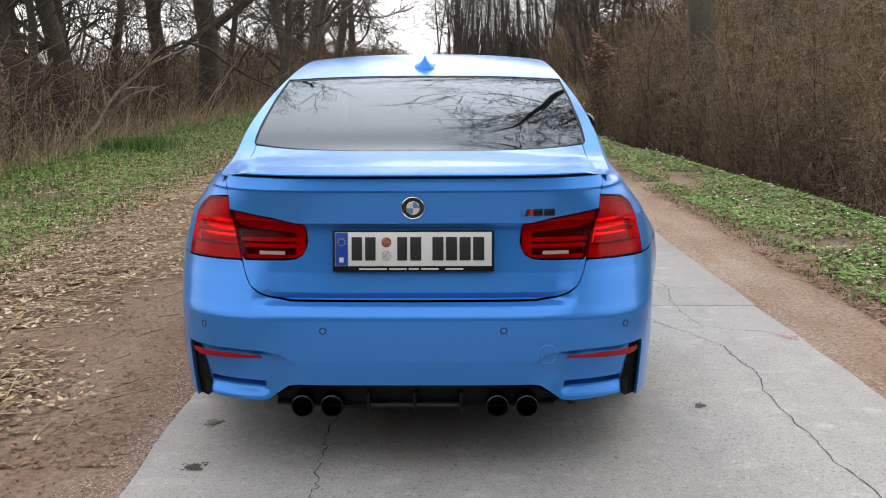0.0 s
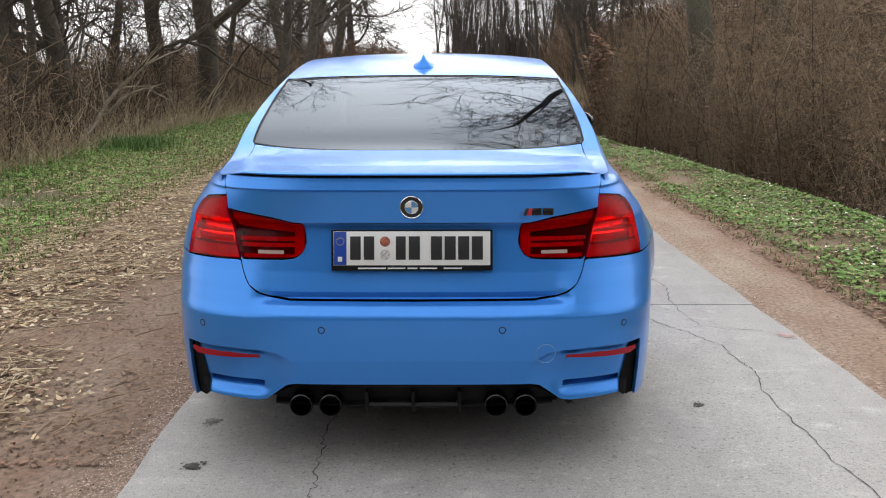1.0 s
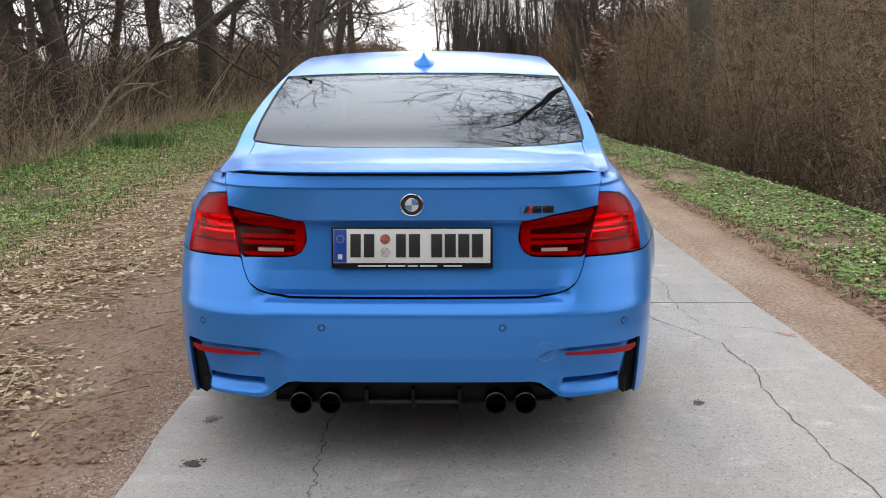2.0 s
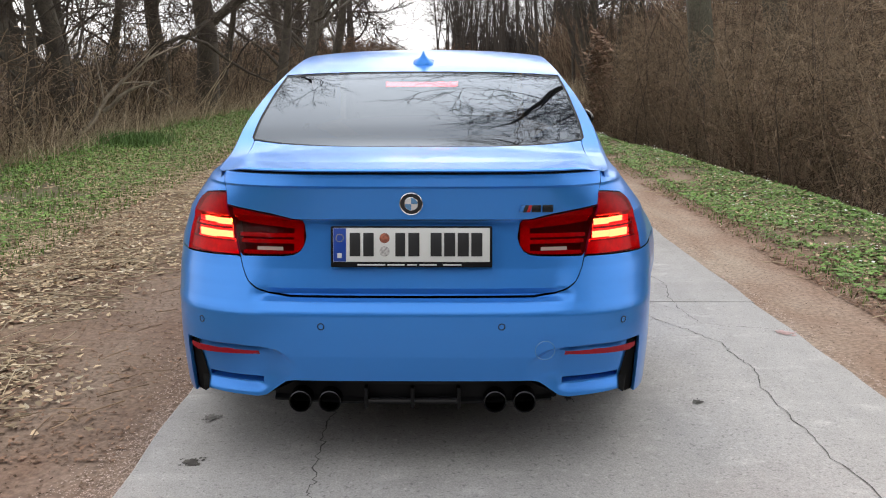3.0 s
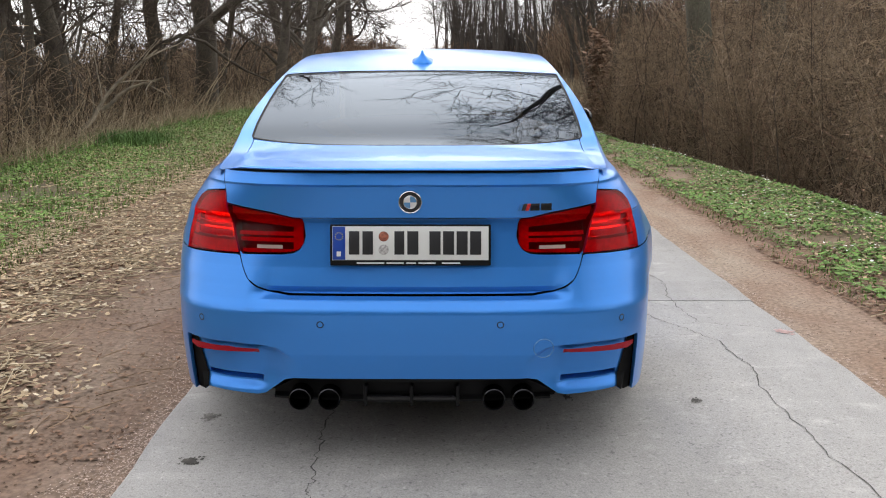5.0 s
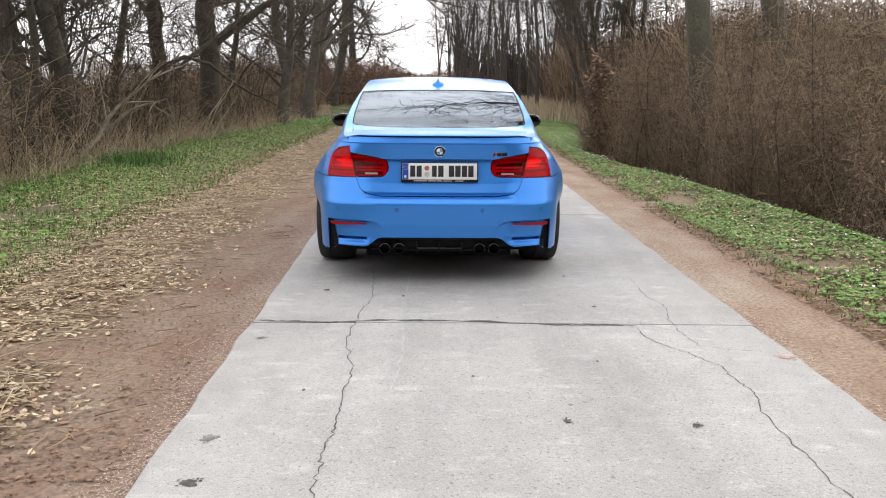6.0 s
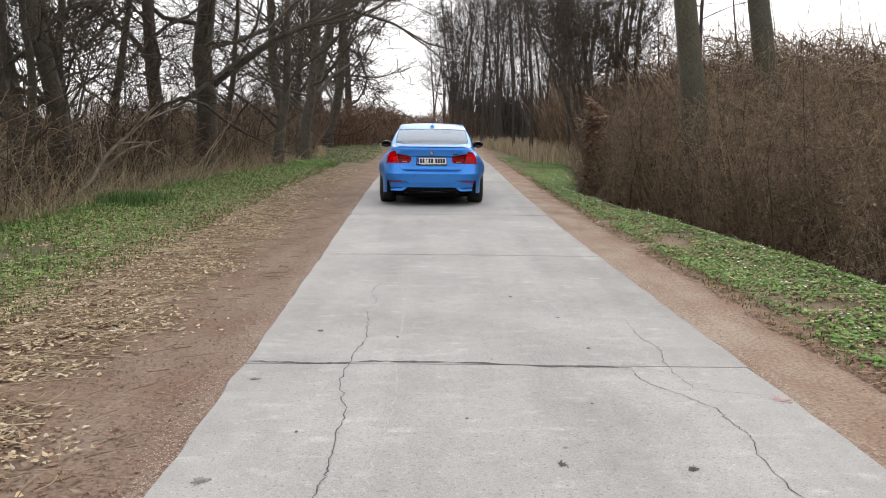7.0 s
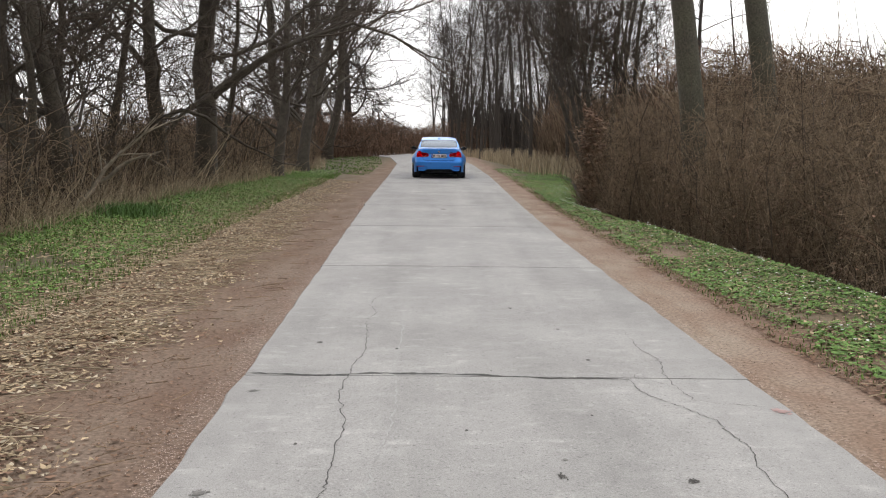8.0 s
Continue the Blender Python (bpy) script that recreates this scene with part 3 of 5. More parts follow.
def straws(name, xs, ys, length, radius, material, label, seed):
    """Dry stalks lying on the ground."""
    r = np.random.default_rng(seed)
    n = len(xs)
    a = r.normal(0.5, 0.9, n)
    L = length * r.uniform(0.3, 1.4, n)
    u = np.linspace(-0.5, 0.5, 4)[None]
    bend = r.normal(0, 0.08, n)[:, None] * L[:, None]
    X = xs[:, None] + np.cos(a)[:, None] * L[:, None] * u - np.sin(a)[:, None] * bend * (1 - 4 * u * u)
    Y = ys[:, None] + np.sin(a)[:, None] * L[:, None] * u + np.cos(a)[:, None] * bend * (1 - 4 * u * u)
    Z = ground_z(X, Y) + 0.015 + r.uniform(0, 0.03, n)[:, None] + r.normal(0, 0.05, n)[:, None] * L[:, None] * (u + 0.5)
    Rr = np.full((n, 4), radius) * r.uniform(0.6, 1.4, n)[:, None]
    return tagged(raw(name, *tubes(np.stack([X, Y, Z], -1), Rr, 3), material), label, "straw", kind="stuff")


x, y = scatter(3000, 3.0, 18, lambda y: road_l(y) - 2.9, lambda y: road_l(y) - 0.75, 1.5, 61, 0.65)
straws("straw_litter", x, y, 0.28, 0.0022, M_STRAW, "pale straws lying over the leaf litter", 62)
x, y = scatter(650, 3.0, 16, lambda y: road_l(y) - 1.8, lambda y: road_l(y) - 0.2, 1.4, 69, 0.3)
straws("straw_litter", x, y, 0.16, 0.0022, M_DRY, "short dry stalks on the trodden earth", 70)
x, y = scatter(160, 3.0, 12, lambda y: road_l(y) - 2.8, lambda y: road_l(y) - 0.9, 1.3, 63)
straws("straw_litter", x, y, 0.75, 0.0035, M_STRAW, "long broken stalks on the verge", 64)
x, y = scatter(14000, 3.5, 30, lambda y: road_r(y) + 0.9, lambda y: verge_r(y) + 0.1, 1.6, 67, 0.4)
leaves("leaf_litter", x, y, 0.036, M_LEAF, "tan dead leaves between the herbs by the ditch", "dead leaves", 0.02, 68)
x, y = scatter(1600, 4.0, 20, lambda y: road_r(y) + 0.5, lambda y: verge_r(y) + 0.2, 1.5, 65, 0.3)
straws("straw_litter", x, y, 0.2, 0.002, M_STRAW, "pale straws on the dirt shoulder", 66)
q = np.random.default_rng(91)
y = 2.6 + 27.4 * q.uniform(0, 1, 15000) ** 1.6
x = road_l(y) + 0.012 - np.abs(q.normal(0, 0.11 + 0.05 * np.sin(y * 3.3), 15000))
leaves("edge_grit", x, y, 0.008, M_GRIT, "pink-grey crumbled grit along the slab edge", "grit", 0.008, 72)
x, y = scatter(4000, 2.6, 30, lambda y: road_r(y) - 0.01, lambda y: road_r(y) + 0.10, 1.6, 73)
leaves("edge_grit", x, y, 0.012, M_GRIT, "pale crumbled grit along the slab edge", "grit", 0.010, 74)
x, y = scatter(6000, 2.6, 20, lambda y: road_l(y) - 1.6, lambda y: road_l(y) - 0.12, 1.7, 75)
leaves("soil_crumbs", x, y, 0.012, mat("soil_crumb", (0.13, 0.088, 0.06), 0.95, island=0.6, spec=0.1), "small dark soil crumbs on the trodden earth", "soil", 0.004, 76)
x, y = scatter(3000, 2.6, 20, lambda y: road_r(y) + 0.08, lambda y: road_r(y) + 0.9, 1.7, 77)
leaves("soil_crumbs", x, y, 0.010, bpy.data.materials["soil_crumb"], "small soil crumbs on the dirt shoulder", "soil", 0.004, 78)
# ---------------------------------------------------------------- bare trees


def grow(seed, height, radius, lean=(0, 0), limbs=14, first=0.25, spread=0.9, reach=0.45, twigs=900, twig_len=0.9, up=0.35, fork=3, bias=(0, 0), crook=0.035):
    """Branch lines of a bare tree at the origin: trunk and limbs (stout) and twigs (thin)."""
    r = np.random.default_rng(seed)

    def line(p, d, length, n, wobble, lift):
        pts = [np.array(p, float)]
        d = np.array(d, float)
        for _ in range(n - 1):
            d = d + r.normal(0, wobble, 3) + np.array([bias[0], bias[1], lift])
            d /= np.linalg.norm(d)
            pts.append(pts[-1] + d * length / (n - 1))
        return np.array(pts), d

    trunk, _ = line((0, 0, -0.3), (lean[0], lean[1], 1), height, 14, crook, 0.03)
    rad = radius * (1.0 - 0.86 * np.linspace(0, 1, 14) ** 0.9)
    rad[0] *= 1.35
    stout, mid = [(trunk, rad)], []
    for i in range(limbs):
        u = first + (0.97 - first) * (i + r.uniform(0, 1)) / limbs
        k = u * 13
        j = min(int(k), 12)
        p = trunk[j] + (trunk[j + 1] - trunk[j]) * (k - j)
        a = r.uniform(0, 2 * math.pi) if i % 2 else i * 2.4
        L = height * reach * (1.15 - 0.75 * u) * r.uniform(0.7, 1.25)
        d = np.array([math.cos(a) * spread, math.sin(a) * spread, r.uniform(0.15, 0.75)])
        r0 = np.interp(k, range(14), rad) * r.uniform(0.20, 0.38)
        pts, _ = line(p, d / np.linalg.norm(d), L, 8, 0.24, 0.05 * up)
        stout.append((pts, r0 * (1 - 0.85 * np.linspace(0, 1, 8))))
        for _ in range(fork):
            q = r.uniform(0.25, 0.95) * 7
            jj = min(int(q), 6)
            pp = pts[jj] + (pts[jj + 1] - pts[jj]) * (q - jj)
            dd = (pts[jj + 1] - pts[jj]) / (np.linalg.norm(pts[jj + 1] - pts[jj]) + 1e-9) + r.normal(0, 0.6, 3) + (0, 0, 0.25 * up)
            m, _ = line(pp, dd / np.linalg.norm(dd), L * r.uniform(0.3, 0.65), 6, 0.2, 0.06 * up)
            mid.append((m, max(0.008, r0 * 0.33) * (1 - 0.8 * np.linspace(0, 1, 6))))
    fine = []
    hosts = [s[0] for s in stout[1:]] + [m[0] for m in mid] * 2
    for _ in range(twigs):
        h = hosts[r.integers(len(hosts))]
        q = (r.uniform(0.15, 1.0)) * (len(h) - 1.001)
        j = int(q)
        p = h[j] + (h[j + 1] - h[j]) * (q - j)
        d = (h[j + 1] - h[j]) / (np.linalg.norm(h[j + 1] - h[j]) + 1e-9) + r.normal(0, 0.65, 3) + (0, 0, 0.2 * up)
        t, _ = line(p, d / np.linalg.norm(d), twig_len * r.uniform(0.4, 1.5), 5, 0.22, 0.05)
        fine.append(t)
        if r.uniform() < 0.8:
            p2 = t[2]
            d2 = t[3] - t[2]
            d2 = d2 / np.linalg.norm(d2) + r.normal(0, 0.6, 3)
            t2, _ = line(p2, d2 / np.linalg.norm(d2), twig_len * r.uniform(0.25, 0.7), 5, 0.25, 0.05)
            fine.append(t2)
    return stout, mid, fine


def tree(name, label, seed, bark, twig, thick=0.011, **kw):
    stout, mid, fine = grow(seed, **kw)
    t = tagged(new(name), label, "tree")
    a = joined([tubes(p[None], r[None], 9 if i == 0 else 6) for i, (p, r) in enumerate(stout)])
    raw("trunk", *a, bark, t, smooth=True, sharp=80)
    b = joined([tubes(np.array([m[0] for m in mid]), np.array([m[1] for m in mid]), 4)]
               + [tubes(np.array(fine), np.tile(thick * (1 - 0.7 * np.linspace(0, 1, 5)), (len(fine), 1)), 3)])
    raw("crown", *b, twig, t, smooth=False)
    return t


def put(t, x, y, turn=0, s=1.0):
    m = Matrix.Translation((x, y, float(ground_z(x, y)))) @ Matrix.Rotation(radians(turn), 4, "Z") @ Matrix.Diagonal((s, s, s, 1))
    return m


def plant(base, places):
    """The first place takes the tree itself, the others take copies."""
    for i, (x, y, turn, s) in enumerate(places):
        m = put(base, x, y, turn, s)
        if i == 0:
            base.matrix_basis = m
        else:
            c = copy_thing(base, Matrix.Identity(4))
            c.matrix_basis = m


oak_a = tree("oak_tree", "bare oak with a stout dark trunk and wide crooked limbs", 3, M_BARK, M_TWIG, crook=0.07, height=18, radius=0.40, limbs=24, first=0.14, spread=1.0, reach=0.5, twigs=1700, twig_len=1.2, up=1.4, fork=5)
oak_b = tree("oak_tree", "bare oak with drooping side branches over the verge", 8, M_BARK, M_TWIG, crook=0.075, height=18, radius=0.36, limbs=24, first=0.13, spread=1.0, reach=0.48, twigs=1700, twig_len=1.1, up=1.3, fork=5)
oak_c = tree("oak_tree", "bare slim tree with dense crooked twigs", 15, M_BARK, M_TWIG, crook=0.10, height=11, radius=0.2, limbs=16, first=0.12, spread=0.9, reach=0.42, twigs=1000, twig_len=1.0, up=0.2, fork=4)
plant(oak_a, [(-6.45, 25.0, 0, 0.82), (-5.35, 36.0, 130, 0.62), (-7.2, 48.0, 60, 0.9), (-13.5, 33.0, 210, 0.85)])
plant(oak_b, [(-6.9, 23.0, 40, 0.62), (-5.5, 31.0, 200, 0.58), (-6.6, 42.0, 300, 0.8), (-6.8, 56.0, 100, 0.9)])
plant(oak_c, [(-6.9, 15.5, 0, 0.8), (-6.8, 16.5, 90, 1.0), (-7.0, 15.0, 200, 0.55), (-6.95, 18.0, 20, 0.65), (-7.15, 20.0, 280, 0.65), (-9.6, 22.0, 160, 0.9), (-6.7, 28.0, 240, 0.7), (-10.8, 18.5, 70, 0.9), (-12.0, 26.0, 120, 1.0)])

far_oak = tree("oak_tree", "broad bare tree above the far end of the lane", 23, M_FAR, M_FAR, thick=0.02, height=12, radius=0.42, limbs=18, first=0.25, spread=1.3, reach=0.55, twigs=1200, twig_len=1.4, up=0.0, fork=4)
plant(far_oak, [(-7.2, 74, 0, 1.0), (-8.4, 64, 120, 1.05), (-13, 84, 220, 1.0)])

alder_a = tree("alder_tree", "tall slender bare alder with a straight dark trunk", 31, M_FAR, M_FAR, thick=0.009, height=17, radius=0.115, limbs=26, first=0.22, spread=0.9, reach=0.26, twigs=430, twig_len=1.1, up=0.6, fork=2)
alder_b = tree("alder_tree", "tall slender bare alder with a straight dark trunk", 37, M_FAR, M_FAR, thick=0.009, height=15, radius=0.095, limbs=24, first=0.25, spread=0.9, reach=0.26, twigs=430, twig_len=1.1, up=0.6, fork=2)
tr = np.random.default_rng(91)
spots_a, spots_b = [], []
for i in range(74):
    y = 44 + 62 * tr.uniform(0, 1)
    x = np.interp(y, [44, 60, 80, 106], [4.2, 2.8, 1.6, -1.0]) + 14 * tr.uniform(0, 1) ** 1.5
    (spots_a if i % 2 else spots_b).append((x, y, tr.uniform(0, 360), tr.uniform(0.8, 1.2)))
plant(alder_a, spots_a)
plant(alder_b, spots_b)
for t in (alder_a, alder_b):
    tagged(t, group="alders beside the far lane")

beech = tree("beech_tree", "big bare tree with a thick smooth grey-green trunk in the thicket", 47, M_BARK_G, M_TWIG, thick=0.012, height=19, radius=0.265, lean=(0, 0), limbs=26, first=0.36, spread=1.2, reach=0.34, twigs=1300, twig_len=1.0, up=0.1, fork=9, bias=(-0.012, 0))
plant(beech, [(4.92, 17.0, 0, 1.0), (6.43, 17.5, 325, 0.97)])

for base, spots in ((oak_b, [(-5.2, -15, 140, 0.9), (-4.2, -29, 15, 1.1), (4.6, -30, 200, 1.1), (-9.5, -11, 20, 0.7), (6.2, -11, 160, 0.7), (-7.5, -24, 90, 0.9), (7.4, -27, 250, 0.9)]), (oak_c, [(5.8, -5.5, 130, 1.0), (6.9, -3.4, 40, 1.1), (-4.6, -12, 220, 1.3), (5.2, -13, 40, 1.3), (-3.2, -24, 100, 1.5), (3.9, -25, 190, 1.5), (8.4, -8, 75, 1.2), (0.4, -34, 20, 1.6), (-5.0, -19, 330, 1.4), (5.6, -20, 260, 1.4), (-7.0, -16, 10, 1.1), (6.6, -18, 300, 1.1), (0.8, -46, 0, 1.3), (-3.5, -44, 80, 1.3)])):
    for x, y, turn, s in spots:
        copy_thing(base, Matrix.Identity(4)).matrix_basis = put(base, x, y, turn, s)

fan = tagged(new("hazel_tree"), "bare many-stemmed tree fanning out behind the hedge", "tree")
fan_twigs = []
for i in range(8):
    a = 2 * math.pi * i / 8 + 0.3
    stout, mid, fine = grow(70 + i, height=11.5 - 0.4 * i, radius=0.15 - 0.008 * i, lean=(0.34 * math.cos(a), 0.30 * math.sin(a)), limbs=11, first=0.3, spread=1.0, reach=0.34, twigs=420, twig_len=1.0, up=0.8, fork=4, crook=0.06)
    raw("stem", *joined([tubes(p[None] + (0.3 * math.cos(a), 0.3 * math.sin(a), 0), q[None], 8 if k == 0 else 5) for k, (p, q) in enumerate(stout)]), M_BARK, fan, smooth=True, sharp=80)
    shift = np.array((0.3 * math.cos(a), 0.3 * math.sin(a), 0))
    fan_twigs.append(tubes(np.array([m[0] for m in mid]) + shift, np.array([m[1] for m in mid]), 4))
    fan_twigs.append(tubes(np.array(fine) + shift, np.tile(0.010 * (1 - 0.7 * np.linspace(0, 1, 5)), (len(fine), 1)), 3))
raw("crown", *joined(fan_twigs), M_TWIG, fan)
fan.matrix_basis = put(fan, 6.5, 36.0, 0)

# ---------------------------------------------------------------- thickets of stems


def thicket(name, n, place, height, radius, material, label, seed, lean=0.35, arch=0.5, segs=6, category="thicket", sides=3):
    r = np.random.default_rng(seed)
    x, y = place(r, n)
    n = len(x)
    h = height(x, y) * r.uniform(0.35, 1.1, n)
    a = r.uniform(0, 2 * math.pi, n)
    k = lean * r.uniform(0.1, 1.4, n)
    u = np.linspace(0, 1, segs)[None, :]
    bend = arch * r.uniform(0, 1, n)[:, None]
    wob = np.cumsum(r.normal(0, 0.055, (n, segs, 3)), 1) * h[:, None, None]
    P = np.stack([x[:, None] + np.cos(a)[:, None] * (k * h)[:, None] * (u + bend * u * u), y[:, None] + np.sin(a)[:, None] * (k * h)[:, None] * (u + bend * u * u),
                  ground_z(x, y)[:, None] - 0.05 + h[:, None] * (u - 0.4 * bend * k[:, None] * u * u * 1.5)], -1) + wob * u[..., None]
    R = radius * r.uniform(0.5, 1.5, n)[:, None] * (1 - 0.75 * u)
    return tagged(raw(name, *tubes(P, R, sides), material), label, category, kind="stuff")


def left_belt(r, n):
    y = 9 + 55 * r.uniform(0, 1, n) ** 1.6
    return verge_l(y) - 0.2 - 7.0 * r.uniform(0, 1, n) ** 1.3, y


def bays(y):
    """How far the hedge front steps back from the ditch: uneven bays between the bushes."""
    return 0.28 * np.sin(y * 1.35) + 0.20 * np.sin(y * 3.1 + 1.0) + 0.12 * np.sin(y * 6.3 + 0.4)


def bushes(r, x, y, gap):
    """Thin the points out between the bushes."""
    k = np.array([noise.noise((a * 0.9, b * 0.75, 5.0)) + 0.5 * noise.noise((a * 2.3, b * 2.0, 2.0)) for a, b in zip(x, y)])
    keep = k + r.normal(0, 0.12, len(x)) > gap
    return x[keep], y[keep]


def right_hedge(r, n):
    y = 4.5 + 19.5 * r.uniform(0, 1, n) ** 1.1
    return bushes(r, verge_r(y) + 0.45 + bays(y) + 4.5 * r.uniform(0, 1, n) ** 1.25, y, -0.12)


def hedge_face(r, n):
    y = 4.5 + 18.5 * r.uniform(0, 1, n)
    return bushes(r, verge_r(y) + 0.35 + bays(y) + 1.1 * r.uniform(0, 1, n), y, 0.0)


def right_rear(r, n):
    y = 20 + 40 * r.uniform(0, 1, n)
    return np.maximum(road_r(y) + 5.0, 4.5 + 0.02 * y) + 9 * r.uniform(0, 1, n), y


def far_left(r, n):
    y = 52 + 60 * r.uniform(0, 1, n)
    return -20 + (12 + np.interp(y, [52, 80, 112], [0, 6, 22])) * r.uniform(0, 1, n), y


def clutter(name, n, place, height, length, radius, material, label, seed, power=1.0):
    """Short crooked twigs at all angles through a hedge's volume."""
    r = np.random.default_rng(seed)
    x, y = place(r, n)
    n = len(x)
    z = ground_z(x, y) + height(x, y) * r.uniform(0.02, 1, n) ** power
    d = r.normal(0, 1, (n, 3)) * (1, 1, 0.9)
    d /= np.linalg.norm(d, axis=1, keepdims=True)
    L = length * r.uniform(0.3, 1.5, n)
    u = np.linspace(-0.5, 0.5, 4)
    P = np.stack([x, y, z], -1)[:, None] + d[:, None] * (L[:, None] * u)[..., None] + np.cumsum(r.normal(0, 0.14, (n, 4, 3)), 1) * L[:, None, None]
    R = radius * r.uniform(0.5, 1.4, n)[:, None] * np.array([1, 0.9, 0.7, 0.4])
    return tagged(raw(name, *tubes(P, R, 3), material), label, "thicket", kind="stuff")


thicket("thicket", 4200, left_belt, lambda x, y: 1.5 + 0.6 * np.sin(y * 0.7), 0.010, M_STEM, "tangled dry brown undergrowth below the roadside trees", 401, 0.55, 0.8)
thicket("thicket", 1500, left_belt, lambda x, y: 2.9 + 0.8 * np.sin(y * 0.9 + x), 0.013, M_TWIG, "upright grey saplings among the roadside trees", 402, 0.25, 0.3)
thicket("dead_stalks", 1800, lambda r, n: (lambda y: (verge_l(y) - 0.6 + 0.9 * r.uniform(0, 1, n), y))(7 + 26 * r.uniform(0, 1, n) ** 1.3), lambda x, y: 0.75 + 0 * x, 0.0045, M_STRAW, "pale broken stalks leaning over the verge", 403, 0.9, 0.6, category="stalks")
thicket("bramble_hedge", 1300, right_hedge, lambda x, y: (2.45 + 0.3 * np.sin(y * 0.8)) * np.interp(y, [5, 15], [0.80, 1]), 0.006, M_STEM, "dense brown bare hedge behind the ditch", 404, 0.4, 0.7)
thicket("bramble_hedge", 1200, hedge_face, lambda x, y: 1.8 + 0.25 * np.sin(y * 1.1), 0.006, M_STEM_RED, "reddish bare bramble stems tumbling towards the ditch", 405, 0.45, 0.7)
clutter("bramble_twigs", 110000, right_hedge, lambda x, y: (2.5 + 0.3 * np.sin(y * 0.8) + 0.25 * np.sin(y * 2.3 + x)) * np.clip((25.0 - y) / 4, 0.35, 1) * np.interp(y, [5, 15], [0.80, 1]), 0.34, 0.0036, M_STEM, "tangled fine twigs filling the hedge", 411, 1.5)
clutter("bramble_twigs", 52000, hedge_face, lambda x, y: 1.7 + 0.35 * np.sin(y * 1.9), 0.22, 0.0030, M_STEM, "tangled fine twigs on the hedge face", 412)
clutter("tree_twigs", 5500, left_belt, lambda x, y: 6.0 + 0 * x, 0.9, 0.007, M_TWIG, "fine dark twigs between the roadside trunks", 414, 0.7)
clutter("undergrowth_twigs", 26000, left_belt, lambda x, y: 1.9 + 0.5 * np.sin(y * 0.7), 0.45, 0.006, M_STEM, "tangled fine twigs below the roadside trees", 413, 1.4)
# pale stems, multiplied to brighten the upper hedge in place of light on it
thicket("dry_reeds", 1500, lambda r, n: (lambda y: (verge_r(y) + 0.6 + bays(y) + 2.6 * r.uniform(0, 1, n), y))(5 + 16 * r.uniform(0, 1, n)), lambda x, y: 2.3 + 0.4 * np.sin(y * 2.1), 0.0045, M_STEM_PALE, "pale dry stems among the hedge brambles, extra many for its lit top", 417, 0.30, 0.6, category="stalks")
thicket("saplings", 500, right_hedge, lambda x, y: 3.1 * np.interp(y, [5, 15], [0.85, 1]), 0.012, M_TWIG, "thin upright saplings standing out of the hedge", 406, 0.15, 0.3)
thicket("thicket", 9000, right_rear, lambda x, y: 3.8 + 0 * x, 0.018, M_STEM, "brown thicket under the far trees", 407, 0.35, 0.5, segs=5)
clutter("thicket_twigs", 26000, right_rear, lambda x, y: 3.4 + 0.6 * np.sin(y * 0.5), 0.8, 0.013, M_STEM_RED, "dense brown twigs under the far trees", 415, 1.1)
clutter("thicket_twigs", 24000, far_left, lambda x, y: 2.7 + 0.4 * np.sin(x * 0.8), 0.8, 0.02, M_STEM_RED, "dense red-brown twigs at the far bend", 416, 1.1)
thicket("thicket", 5000, far_left, lambda x, y: 2.9 + 0.5 * np.sin(x * 0.8), 0.025, M_STEM_RED, "red-brown thicket at the far bend of the lane", 408, 0.4, 0.5, segs=5)


def hanging_leaves(xs, ys, zs, size, material, label, seed):
    """Withered leaves caught at heights above the ground."""
    hl = leaves("hedge_leaves", xs, ys, size, material, label, "dead leaves", 0.0, seed)
    co = np.empty(len(hl.data.vertices) * 3)
    hl.data.vertices.foreach_get("co", co)
    co = co.reshape(-1, 3)
    co[:, 2] += np.repeat(zs, 5)
    hl.data.vertices.foreach_set("co", co.ravel())


hx, hy = hedge_face(np.random.default_rng(55), 14000)
hanging_leaves(hx, hy, np.random.default_rng(56).uniform(0.15, 1.7, len(hx)), 0.05, M_LEAF_RED, "withered brown leaves caught in the hedge", 57)
q = np.random.default_rng(58)
hz = q.uniform(0.4, 2.5, 3200)
hanging_leaves(3.62 + q.normal(0, 0.13 + 0.05 * np.sin(hz * 5)), 21.0 + q.normal(0, 0.35, 3200), hz, 0.10, M_LEAF_RED, "column of withered red-brown leaves at the end of the hedge", 59)

# a fallen dead branch and broken stalks in front of the trees


def limb(name, pts, r0, material, label, category, seed, side=7):
    r = np.random.default_rng(seed)
    P = np.array(pts, float)
    t = np.linspace(0, len(P) - 1, 12)
    main = np.stack([np.interp(t, range(len(P)), P[:, k]) for k in range(3)], 1) + np.cumsum(r.normal(0, 0.012, (12, 3)), 0)
    thing = tagged(new(name), label, category)
    raw("stem", *tubes(main[None], (r0 * (1 - 0.75 * np.linspace(0, 1, 12)))[None], 7), material, thing, smooth=True, sharp=80)
    for _ in range(side):
        j = r.integers(3, 11)
        d = main[min(j + 1, 11)] - main[j - 1]
        d = d / np.linalg.norm(d) + r.normal(0, 0.5, 3)
        q = main[j] + d[None] * np.linspace(0, 1, 5)[:, None] * r.uniform(0.25, 0.8) + np.cumsum(r.normal(0, 0.02, (5, 3)), 0)
        q[0] = main[j]
        raw("side_twig", *tubes(q[None], (r0 * 0.3 * (1 - 0.7 * np.linspace(0, 1, 5)))[None], 4), material, thing, smooth=True, sharp=80)
    return thing


